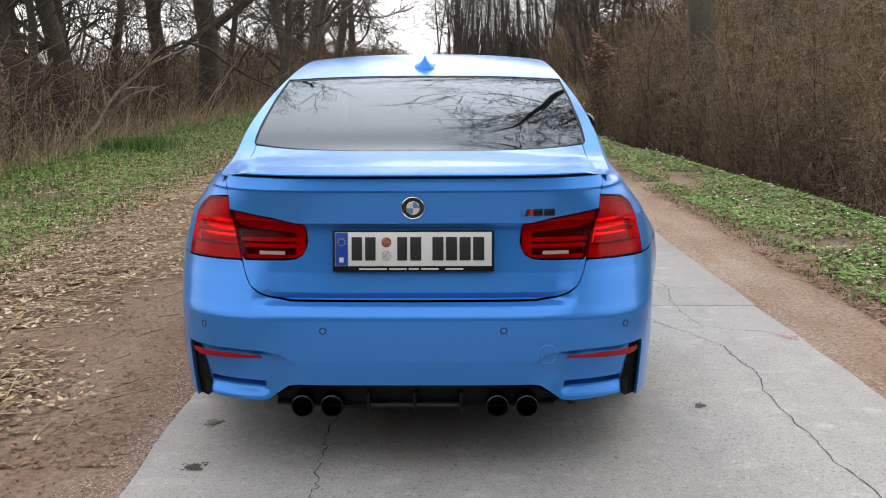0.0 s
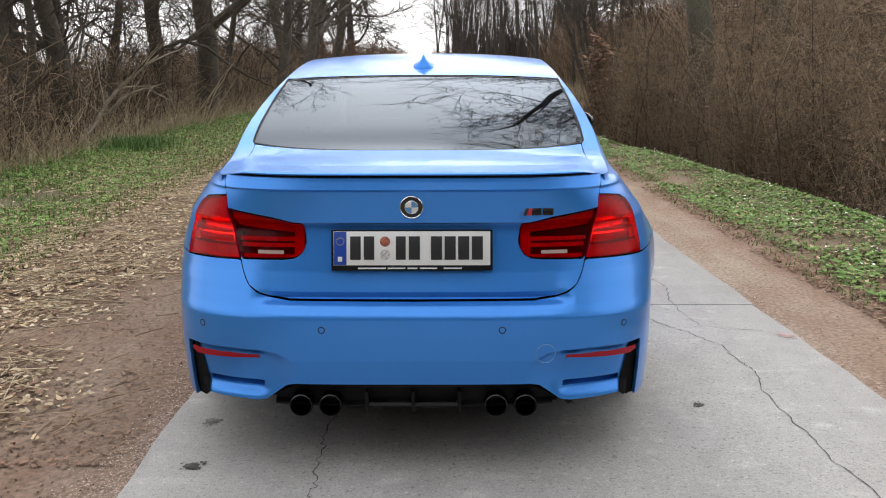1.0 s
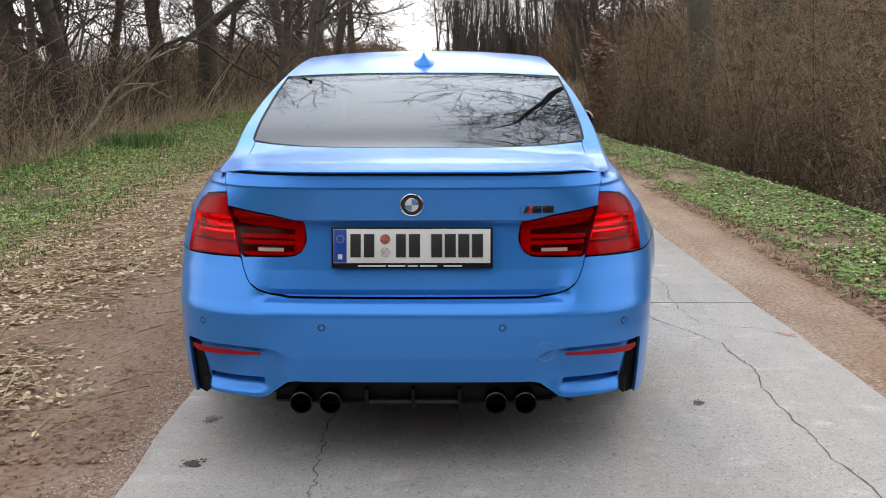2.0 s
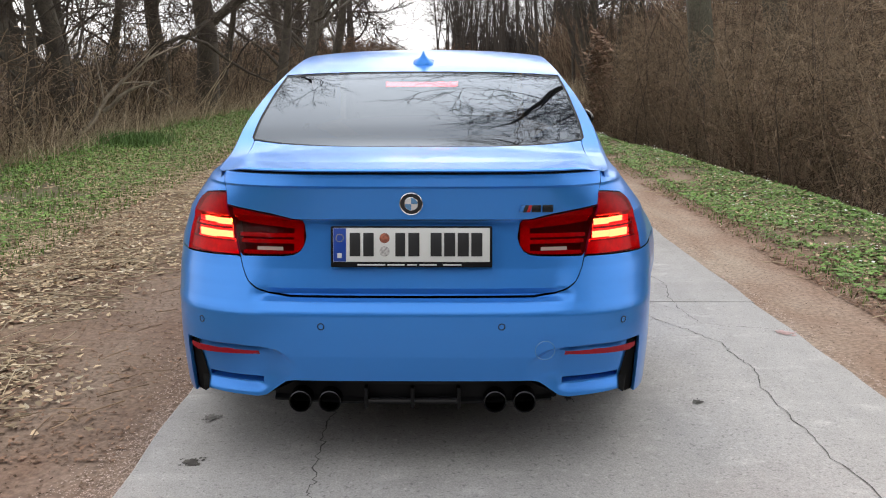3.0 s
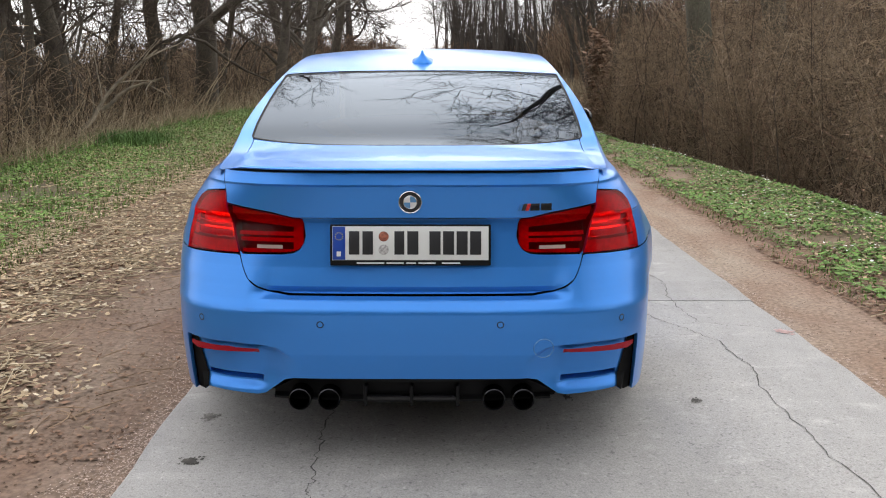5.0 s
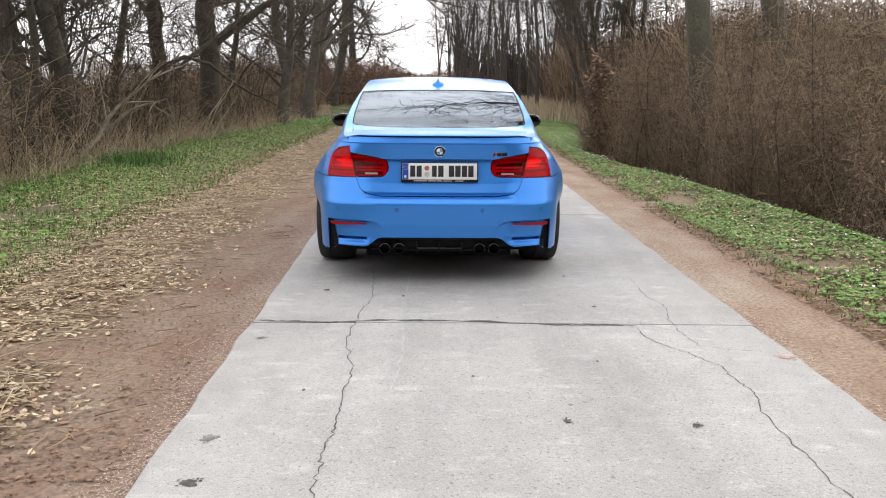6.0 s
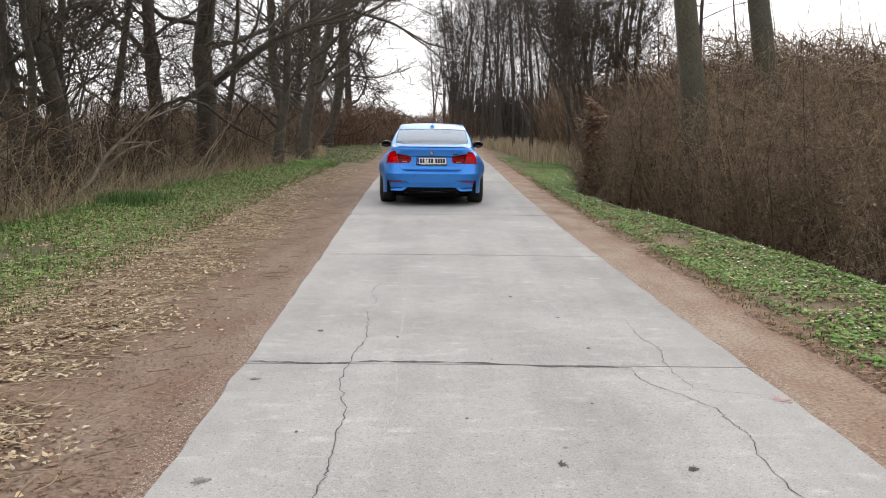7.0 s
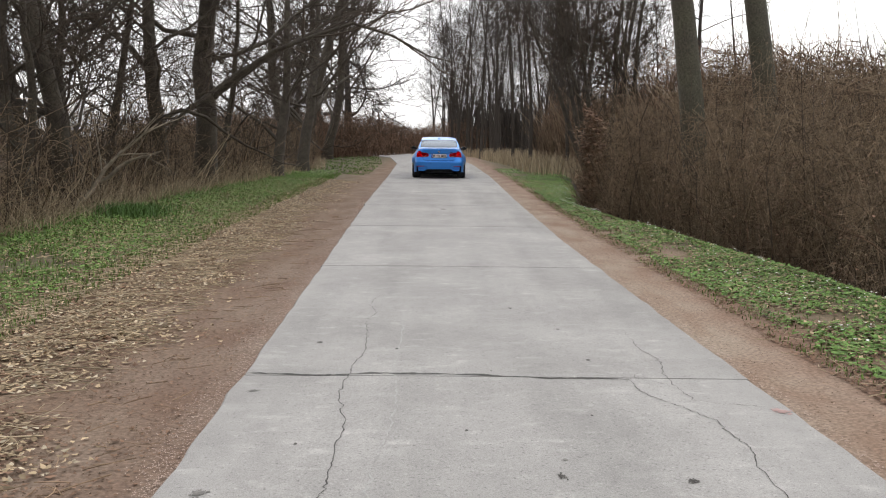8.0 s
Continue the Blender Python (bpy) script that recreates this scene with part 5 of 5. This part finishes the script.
window = part("rear_window", grid(gs, span(0, 1, 0.05), lambda s, t: pane(s, t, 0.006)), M_GLASS, car, "dark tinted rear window mirroring sky and branches")
bm = bmesh.new()
loop = [(-1 + 0.1 * i, 0.0) for i in range(21)] + [(1.0, 0.1 * i) for i in range(1, 11)] + [(1 - 0.1 * i, 1.0) for i in range(1, 21)] + [(-1.0, 1 - 0.1 * i) for i in range(1, 10)]
ra = [bm.verts.new(pane(s, t) + Vector((0, 0, 0.0025))) for s, t in loop]
rb = [bm.verts.new(pane(s * 0.987, 0.014 + 0.972 * t) + Vector((0, 0, 0.0015))) for s, t in loop]
for i in range(len(loop)):
    j = (i + 1) % len(loop)
    bm.faces.new((ra[i], ra[j], rb[j], rb[i]))
part("window_seal", bm, M_DARK, window)
# interior seen through it
cab = box(bmesh.new(), -0.58, 0.72, 0.90, 0.58, 1.42, 1.02, 0.02)
part("parcel_shelf", cab, M_INTERIOR, car)
bm = box(bmesh.new(), -0.55, 1.40, 0.6, 0.55, 1.52, 0.98, 0.04)
for s in (-1, 1):
    box(bm, s * 0.3 - 0.11, 1.41, 0.96, s * 0.3 + 0.11, 1.50, 1.03, 0.03)
part("rear_seat", bm, M_INTERIOR, car)
part("front_floor", box(bmesh.new(), -0.7, 1.5, 0.3, 0.7, 3.6, 0.45), M_INTERIOR, car)

# front: windscreen, bonnet, nose
part("windscreen", grid(span(-0.94, 0.94, 0.1), span(2.90, 3.66, 0.1), lambda s, y: upper(s, y)), M_SIDEGLASS, car)
part("bonnet", grid(span(-1, 1, 0.1), span(3.66, 4.66, 0.1), upper), M_PAINT, car)
fl = [(lambda c: 0.20, lambda c: 0.72)]
part("front_bumper", sheet(mirrored(span(0, 0.7, 0.07) + span(0.7, 1.7, 0.1)), span(0.2, 0.72, 0.08), fl, lambda c, z: (lambda p: Vector((p.x * 0.97, 4.67 - p.y * 0.55, p.z)))(wrap(c, z))), M_PAINT, car)

# roof fin
bm = bmesh.new()
rings = []


def blunt(v):
    return math.copysign(abs(v) ** 0.6, v)


for z, w, back in [(-0.006, 0.050, 0.0), (0.004, 0.049, 0.002), (0.013, 0.044, 0.008), (0.023, 0.033, 0.014), (0.034, 0.021, 0.018), (0.046, 0.012, 0.022), (0.057, 0.007, 0.026), (0.064, 0.004, 0.032)]:
    L = 0.15 * (1 - z / 0.085) + 0.014
    rings.append([bm.verts.new((w * blunt(math.sin(a)), 1.48 + back + L / 2 - L / 2 * blunt(math.cos(a)),
                                upper(0, 1.48 + (back + L / 2 - L / 2 * blunt(math.cos(a))) * max(0, 1 - z / 0.04)).z + z)) for a in [2 * math.pi * i / 20 for i in range(20)]])
for a, b in zip(rings, rings[1:]):
    for i in range(20):
        bm.faces.new((a[i], a[(i + 1) % 20], b[(i + 1) % 20], b[i]))
bm.faces.new(rings[-1])
bmesh.ops.recalc_face_normals(bm, faces=bm.faces)
part("roof_antenna", bm, M_PAINT, car, "blue shark-fin antenna")

# near-black sheet added behind the panels, painting the shade inside their gaps
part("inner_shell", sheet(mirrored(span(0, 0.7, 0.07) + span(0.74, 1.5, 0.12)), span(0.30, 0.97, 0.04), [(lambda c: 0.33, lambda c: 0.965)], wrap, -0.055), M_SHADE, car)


# tail lamps
def lamp(s):
    flip = lambda l: [s * c for c in (l if s > 0 else l[::-1])]
    inner_cols = [0.3475, 0.352, 0.358, 0.366, 0.376, 0.388, 0.40] + span(0.42, 0.56, 0.02) + [0.565, 0.570, 0.578, 0.588, 0.598, 0.606]
    il = tab([0.3475, 0.352, 0.358, 0.366, 0.376, 0.388, 0.42, 0.563, 0.570, 0.586, 0.606], [0.795, 0.780, 0.768, 0.758, 0.751, 0.747, 0.744, 0.741, 0.760, 0.820, 0.893])
    ih = tab([0.3475, 0.352, 0.358, 0.366, 0.457, 0.606], [0.810, 0.838, 0.850, 0.855, 0.875, 0.899])
    zs = span(0.73, 0.95, 0.01)
    ocols = sorted(set([0.574, 0.578, 0.584, 0.590, 0.596, 0.602, 0.608, 0.612] + span(0.625, 0.69, 0.0125) + LAMP_C))
    ol = tab([0.574, 0.70, LAMP_C[-1]], [0.740, 0.738, 0.7345])
    oh = tab([0.574, 0.590, 0.602, 0.612] + LAMP_C, [0.745, 0.805, 0.852, 0.893] + [z - 0.001 for z in LAMP_Z])
    for name, cols, lo, hi in (("lamp_inner", inner_cols, il, ih), ("lamp_outer", ocols, ol, oh)):
        unit = part(name, sheet(flip(cols), zs, [(lo, hi)], wrap, -0.038), M_LAMP_DARK, car, "dark red tail lamp housing" if name == "lamp_inner" else "crimson outer tail lamp housing")
        part("lens", sheet(flip(cols), zs, [(lo, hi)], wrap, 0.003), M_LENS, unit, "glossy red lamp lens")
        # walls of the housing, from the lens edge down to its back
        bm = bmesh.new()
        edge = [(c, hi(c)) for c in flip(cols)] + [(c, lo(c)) for c in flip(cols)[::-1]]
        top = [bm.verts.new(wrap(c, z) + normal_at(wrap, c, z) * 0.002) for c, z in edge]
        bot = [bm.verts.new(wrap(c, z) - normal_at(wrap, c, z) * 0.039) for c, z in edge]
        for i in range(len(edge)):
            j = (i + 1) % len(edge)
            bm.faces.new((top[i], top[j], bot[j], bot[i]))
        part("lamp_wall", bm, M_LAMP_DARK if name == "lamp_inner" else M_LAMP_RED, unit)
        # red reflector bands and the white reversing light
        if name == "lamp_inner":
            bands = [(0.362, 0.602, lambda c: min(0.829 + 0.092 * (abs(c) - 0.39), ih(c) - 0.003), lambda c: ih(c) - 0.002), (0.356, 0.389, lambda c: il(c) + 0.004, lambda c: ih(c) - 0.002),
                     (0.389, 0.578, lambda c: 0.800, lambda c: 0.813), (0.389, 0.572, lambda c: 0.780, lambda c: 0.793), (0.376, 0.564, lambda c: il(c) + 0.003, lambda c: 0.757)]
        else:
            bands = [(0.616, LAMP_C[-4], lambda c: max(oh(c) - 0.075, 0.862), lambda c: oh(c) - 0.001), (0.578, LAMP_C[-2], lambda c: 0.742, lambda c: min(0.781, oh(c))),
                     (LAMP_C[6], LAMP_C[-2], lambda c: 0.745, lambda c: oh(c) - 0.002)]
        for a, b, l2, h2 in bands:
            cs = span(a, b, 0.012)
            part("reflector_band", sheet(flip(cs), zs, [(l2, lambda c: max(h2(c), l2(c) + 0.001))], wrap, -0.012), M_LAMP_RED, unit)
        if name == "lamp_outer":
            for a, b, low, high in ((0.602, LAMP_C[6], 0.8195, 0.8275), (0.610, LAMP_C[5], 0.8575, 0.8625), (0.592, LAMP_C[7], 0.7805, 0.7865)):
                part("light_guide_gap", sheet(flip(span(a, b, 0.012)), sorted(zs + [low, high]), [(lambda c, v=low: v, lambda c, v=high: v)], wrap, -0.005), M_LAMP_DARK, unit)
        if name == "lamp_inner":
            part("reversing_light", sheet(flip(span(0.422, 0.508, 0.01)), sorted(zs + [0.7575, 0.7685]), [(lambda c: 0.7575, lambda c: 0.7685)], wrap, 0.0042), M_LAMP_WHITE, unit, "pale reversing light")
    return unit


lamps = {s: lamp(s) for s in (-1, 1)}


def brake_bar(parent, a, b, z, h, s, lit):
    """A light bar, or a slat of bounced red glow, that shows its glowing face when it is turned to the rear."""
    m0 = (rear(s * a, z) + rear(s * b, z)) / 2
    d = rear(s * b, z) - rear(s * a, z)
    yaw = math.degrees(math.atan2(d.y, d.x)) if s > 0 else math.degrees(math.atan2(-d.y, -d.x))
    n = normal_at(rear, s * (a + b) / 2, z)
    L = d.length / 2
    bar = part("brake_bar", box(bmesh.new(), -L, -0.0025, -h / 2, L, 0.0025, h / 2, 0.002), M_LAMP_RED if lit is M_BRAKE else M_LAMP_DARK, parent, "brake light bar or added red glow slat")
    bar.data.materials.append(lit)
    for f in bar.data.polygons:
        if f.normal.y > 0.5:
            f.material_index = 1
    return bar, m0 - n * (0.008 if lit is M_BRAKE else 0.018), yaw


brakes = []
for s in (-1, 1):
    for a, b, z, h in ((0.606, 0.664, 0.843, 0.022), (0.664, 0.716, 0.8455, 0.019), (0.600, 0.664, 0.803, 0.023), (0.664, 0.733, 0.802, 0.027)):
        brakes.append(brake_bar(lamps[s], a, b, z, h, s, M_BRAKE))
    # slats behind the bars glow red for the light scattered in the housing
    for z, h in ((0.8435, 0.020), (0.8235, 0.020), (0.802, 0.020), (0.781, 0.020)):
        for a, b in ((0.606 if z > 0.8 else 0.592, 0.664), (0.664, 0.725), (0.725, 0.752)):
            brakes.append(brake_bar(lamps[s], a, b, z, h, s, M_BRAKE_RED))
bm = box(bmesh.new(), -0.158, -0.004, -0.010, 0.158, 0.004, 0.010, 0.002)
high = part("high_brake_light", bm, M_DARK, car, "slim third brake light behind the rear window")
high.data.materials.append(M_BRAKE_HIGH)
for f in high.data.polygons:
    if f.normal.y > 0.5:
        f.material_index = 1

bm = box(bmesh.new(), -0.166, 1.303, 1.252, 0.166, 1.309, 1.284)
box(bm, -0.166, 1.278, 1.283, 0.166, 1.303, 1.286)
box(bm, -0.166, 1.278, 1.250, 0.166, 1.303, 1.253)
for s in (-1, 1):
    box(bm, s * 0.164 - 0.002, 1.278, 1.253, s * 0.164 + 0.002, 1.303, 1.283)
part("high_brake_housing", bm, M_DARK, car)

# number plate with its holder: characters are plain bars
PX0, PX1, PZ0, PZ1 = -0.262, 0.262, 0.708, 0.842
tilt = Matrix.Translation((0, 0.080, 0.775)) @ Matrix.Rotation(radians(-10), 4, "X")


def flat(x0, z0, x1, z1, y, t=0.0015, bevel=0.0004):
    bm = box(bmesh.new(), x0, y - t, z0 - 0.775, x1, y, z1 - 0.775, bevel)
    bm.transform(tilt)
    return bm


plate = part("number_plate", flat(PX0, PZ0, PX1, PZ1, 0.0, 0.012, 0.004), M_DARK, car, "white number plate in a black holder")
part("plate_sheet", flat(-0.254, 0.726, 0.254, 0.836, -0.012, 0.0012), M_PLATE, plate, "white plate")
part("plate_strip", flat(-0.253, 0.727, -0.212, 0.835, -0.0133, 0.001), M_PLATE_BLUE, plate, "blue strip")
part("plate_mark", flat(-0.240, 0.738, -0.226, 0.754, -0.0144), M_WHITE, plate)
for i in range(12):
    a = 2 * math.pi * i / 12
    part("plate_dot", flat(-0.2335 + 0.012 * math.cos(a), 0.802 + 0.012 * math.sin(a), -0.2305 + 0.012 * math.cos(a), 0.805 + 0.012 * math.sin(a), -0.0144), mat("dot", (0.6, 0.5, 0.1), 0.5) if i == 0 else bpy.data.materials["dot"], plate)
for x0, x1 in ((-0.200, -0.166), (-0.156, -0.122), (-0.052, -0.020), (-0.010, 0.026), (0.062, 0.098), (0.106, 0.142), (0.150, 0.186), (0.194, 0.230)):
    part("plate_bar", flat(x0, 0.744, x1, 0.820, -0.0134), M_INK, plate)
for z, m in ((0.803, M_SEAL), (0.760, M_SEAL2)):
    part("plate_seal", lathe(bmesh.new(), [(0.0001, 0.001), (0.015, 0.001), (0.0165, 0.0)], 24, tilt @ Matrix.Translation((-0.087, -0.0134, z - 0.775)) @ Matrix.Rotation(radians(-90), 4, "Z")), m, plate)
for x0, x1 in ((-0.175, -0.085), (-0.078, -0.022), (-0.014, 0.018), (0.026, 0.082), (0.103, 0.162)):
    part("holder_bar", flat(x0, 0.7140, x1, 0.7185, -0.0125, 0.001), M_WHITE, plate)

# badges
n = normal_at(rear, 0.0, 0.917)
bp = Matrix.Translation(rear(0, 0.917) + n * 0.002) @ n.to_track_quat("X", "Z").to_matrix().to_4x4()
badge = part("badge", lathe(bmesh.new(), [(0.0001, 0.002), (0.033, 0.003), (0.0365, 0.002), (0.037, -0.001)], 40, bp), M_BLACK, lid, "round black and silver badge with blue and white quarters")
part("badge_rim", lathe(bmesh.new(), [(0.0345, 0.0028), (0.036, 0.0045), (0.0378, 0.003), (0.038, 0)], 40, bp), M_CHROME, lid)
part("badge_ring", lathe(bmesh.new(), [(0.0205, 0.003), (0.0215, 0.0038), (0.0225, 0.003)], 40, bp), M_CHROME, lid)
for q in range(4):
    bm = bmesh.new()
    c = bm.verts.new(bp @ Vector((0.0038, 0, 0)))
    arc = [bm.verts.new(bp @ Vector((0.0038, 0.0205 * math.cos(a), 0.0205 * math.sin(a)))) for a in [math.pi / 2 * (q + i / 8) for i in range(9)]]
    for u, v in zip(arc, arc[1:]):
        bm.faces.new((c, u, v))
    part("badge_quarter", bm, M_WHITE if q % 2 else M_BADGE_BLUE, lid)
yaw = math.atan2(rear(0.46, 0.9).y - rear(0.35, 0.9).y, 0.11)
mp = Matrix.Translation(rear(0.405, 0.899) + normal_at(rear, 0.405, 0.899) * 0.002) @ Matrix.Rotation(yaw, 4, "Z") @ Matrix.Rotation(radians(-10), 4, "X")
for x0, x1, m in ((-0.054, -0.042, M_STRIPE_B), (-0.041, -0.030, M_INK), (-0.029, -0.018, M_STRIPE_R), (-0.016, 0.014, M_BLACK), (0.019, 0.054, M_BLACK)):
    bm = box(bmesh.new(), x0, -0.003, -0.0115, x1, 0.002, 0.0115, 0.001)
    for v in bm.verts:
        v.co.x += 0.35 * v.co.z * (1 if m not in (M_BLACK,) else 0.15)
    bm.transform(mp)
    part("model_badge_bar", bm, m, lid)

# diffuser, tailpipes, underside
bm = bmesh.new()
dx = span(-0.47, 0.47, 0.04)
rows = []
for xx in dx:
    e = max(0, (abs(xx) - 0.36) / 0.11)
    zt = 0.340 - 0.06 * e
    rows.append([bm.verts.new((xx, yy + 0.04 * (xx / 0.47) ** 2, min(zz, zt))) for yy, zz in ((0.035, 0.340), (0.034, 0.322), (0.075, 0.312), (0.085, 0.255), (0.068, 0.245), (0.075, 0.235), (0.12, 0.225), (0.45, 0.19))])
for p, q in zip(rows, rows[1:]):
    for j in range(7):
        bm.faces.new((p[j], q[j], q[j + 1], p[j + 1]))
diffuser = part("diffuser", bm, M_DARK, car, "black rear diffuser", sharp=25)
for xx in (-0.155, -0.0, 0.155):
    part("diffuser_fin", box(bmesh.new(), xx - 0.006, 0.05, 0.228, xx + 0.006, 0.30, 0.30, 0.003), M_DARK, diffuser)
part("diffuser_bar", box(bmesh.new(), -0.155, 0.055, 0.248, 0.155, 0.085, 0.262, 0.004), M_BLACK, diffuser)
for xx in (-0.374, -0.276, 0.276, 0.374):
    m = Matrix.Translation((xx, 0.045, 0.254)) @ Matrix.Rotation(radians(90), 4, "Z")
    pipe = part("tailpipe", lathe(bmesh.new(), [(0.0325, 0.26), (0.033, 0.01), (0.0345, 0.0), (0.0375, 0.002), (0.0385, 0.02), (0.0385, 0.26)], 36, m), M_EXH, car, "round dark chrome tailpipe")
    part("pipe_core", lathe(bmesh.new(), [(0.0001, 0.16), (0.0328, 0.16)], 24, m), M_SHADE, pipe)
bm = box(bmesh.new(), -0.64, 0.80, 0.13, 0.64, 4.45, 0.24, 0.02)
box(bm, -0.46, 0.12, 0.30, 0.46, 0.5, 0.40)
# extra trays and corner blocks added to keep light off the ground below
box(bm, -0.62, 0.22, 0.25, 0.62, 0.34, 0.29, 0.01)
box(bm, -0.60, 0.30, 0.205, 0.60, 0.82, 0.25)
box(bm, -0.52, 0.36, 0.150, 0.52, 0.82, 0.207, 0.01)
for s in (-1, 1):
    box(bm, s * 0.60 - 0.12, 0.34, 0.24, s * 0.60 + 0.12, 0.62, 0.34)
part("underbody", bm, M_SHADE, car)

# door mirrors
for s in (-1, 1):
    bm = bmesh.new()
    bmesh.ops.create_uvsphere(bm, u_segments=20, v_segments=12, radius=1, matrix=Matrix.Translation((s * 0.935, 3.02, 1.015)) @ Matrix.Diagonal((0.105, 0.075, 0.068, 1)))
    for v in bm.verts:
        if v.co.y < 2.985:
            v.co.y = 2.985
    mir = part("door_mirror", bm, M_BLACK, car, "black door mirror")
    bm = bmesh.new()
    bmesh.ops.create_uvsphere(bm, u_segments=20, v_segments=12, radius=1, matrix=Matrix.Translation((s * 0.935, 2.983, 1.015)) @ Matrix.Diagonal((0.085, 0.003, 0.052, 1)))
    part("mirror_glass", bm, mat("mirror", (0.07, 0.07, 0.075), 0.02, 1.0), mir)
    part("mirror_arm", box(bmesh.new(), min(s * 0.78, s * 0.86), 3.0, 0.955, max(s * 0.78, s * 0.86), 3.06, 0.985, 0.008), M_BLACK, mir)

# wheels
wheels = []
for yy, w, xc in ((1.06, 0.275, 0.790), (3.872, 0.255, 0.79)):
    for s in (-1, 1):
        bm = bmesh.new()
        hw = w / 2
        prof = [(0.245, -hw + 0.02), (0.30, -hw), (0.325, -hw + 0.008), (0.340, -hw + 0.03), (0.344, -hw + 0.07), (0.344, -0.045), (0.337, -0.043), (0.337, -0.035), (0.345, -0.033), (0.345, 0.033), (0.337, 0.035), (0.337, 0.043), (0.344, 0.045),
                (0.344, hw - 0.07), (0.340, hw - 0.03), (0.325, hw - 0.008), (0.30, hw), (0.245, hw - 0.02)]
        wheel = part("wheel", lathe(bm, prof, 48, Matrix.Identity(4)), M_TYRE, car, "wide black tyre on a dark alloy rim")
        bm = lathe(bmesh.new(), [(0.246, -hw + 0.02), (0.235, -hw + 0.03), (0.225, 0), (0.235, hw - 0.03), (0.246, hw - 0.02)], 40, Matrix.Identity(4))
        part("rim", bm, M_RIM, wheel)
        for i in range(10):
            bm = box(bmesh.new(), s * (hw - 0.06) - 0.012, -0.012, 0.05, s * (hw - 0.06) + 0.012, 0.012, 0.235, 0.004)
            bm.transform(Matrix.Rotation(2 * math.pi * i / 10, 4, "X"))
            part("spoke", bm, M_RIM, wheel)
        part("hub", lathe(bmesh.new(), [(0.0001, s * (hw - 0.045)), (0.07, s * (hw - 0.05)), (0.07, 0.0)], 24, Matrix.Identity(4)), M_RIM, wheel)
        wheels.append((wheel, s * xc, yy))

# ---------------------------------------------------------------- motion
CAR_T = [0.0, 4.95, 5.2, 5.4, 5.6, 5.8, 6.0, 6.2, 6.5, 7.0, 7.5, 8.0]
CAR_X = [-0.099, -0.099, -0.095, -0.085, -0.065, -0.041, -0.018, -0.012, -0.037, -0.103, -0.057, 0.061]
CAR_Y = [2.804, 2.804, 2.985, 3.40, 4.05, 4.947, 6.064, 7.37, 9.85, 15.50, 22.77, 30.98]
CAR_W = [-0.56, -0.56, -0.5, -0.3, 0.1, 0.42, 0.8, 1.05, 1.0, 0.2, 0.03, 0.05]


def motions():
    walk(car, [(t, pose(x, y, 0, 0, 0, w)) for t, x, y, w in zip(CAR_T, CAR_X, CAR_Y, CAR_W)])
    # brake lights: bars turn their glowing face to the rear while the brake is on
    turns = [(0.0, 0), (2.20, 0), (2.2334, 60), (2.2667, 120), (2.30, 180), (4.20, 180), (4.2334, 240), (4.2667, 300), (4.30, 360), (8.0, 360)]
    for bar, c, yaw in brakes:
        walk(bar, [(t, Matrix.Translation(c) @ Matrix.Rotation(radians(yaw), 4, "Z") @ Matrix.Rotation(radians(a), 4, "X")) for t, a in turns])
    walk(high, [(t, pose(0, 1.290, 1.268, a, 0, 0)) for t, a in turns])
    # wheels roll with the way the car has gone
    for wheel, x, y in wheels:
        rows, angle, last = [(0.0, pose(x, y, 0.345))], 0.0, CAR_Y[0]
        for i in range(148, 241):
            t = i / 30
            way = float(np.interp(t, CAR_T, CAR_Y))
            angle -= min(math.degrees((way - last) / 0.345), 88)
            last = way
            rows.append((t, pose(x, y, 0.345, angle)))
        walk(wheel, rows)


motions()
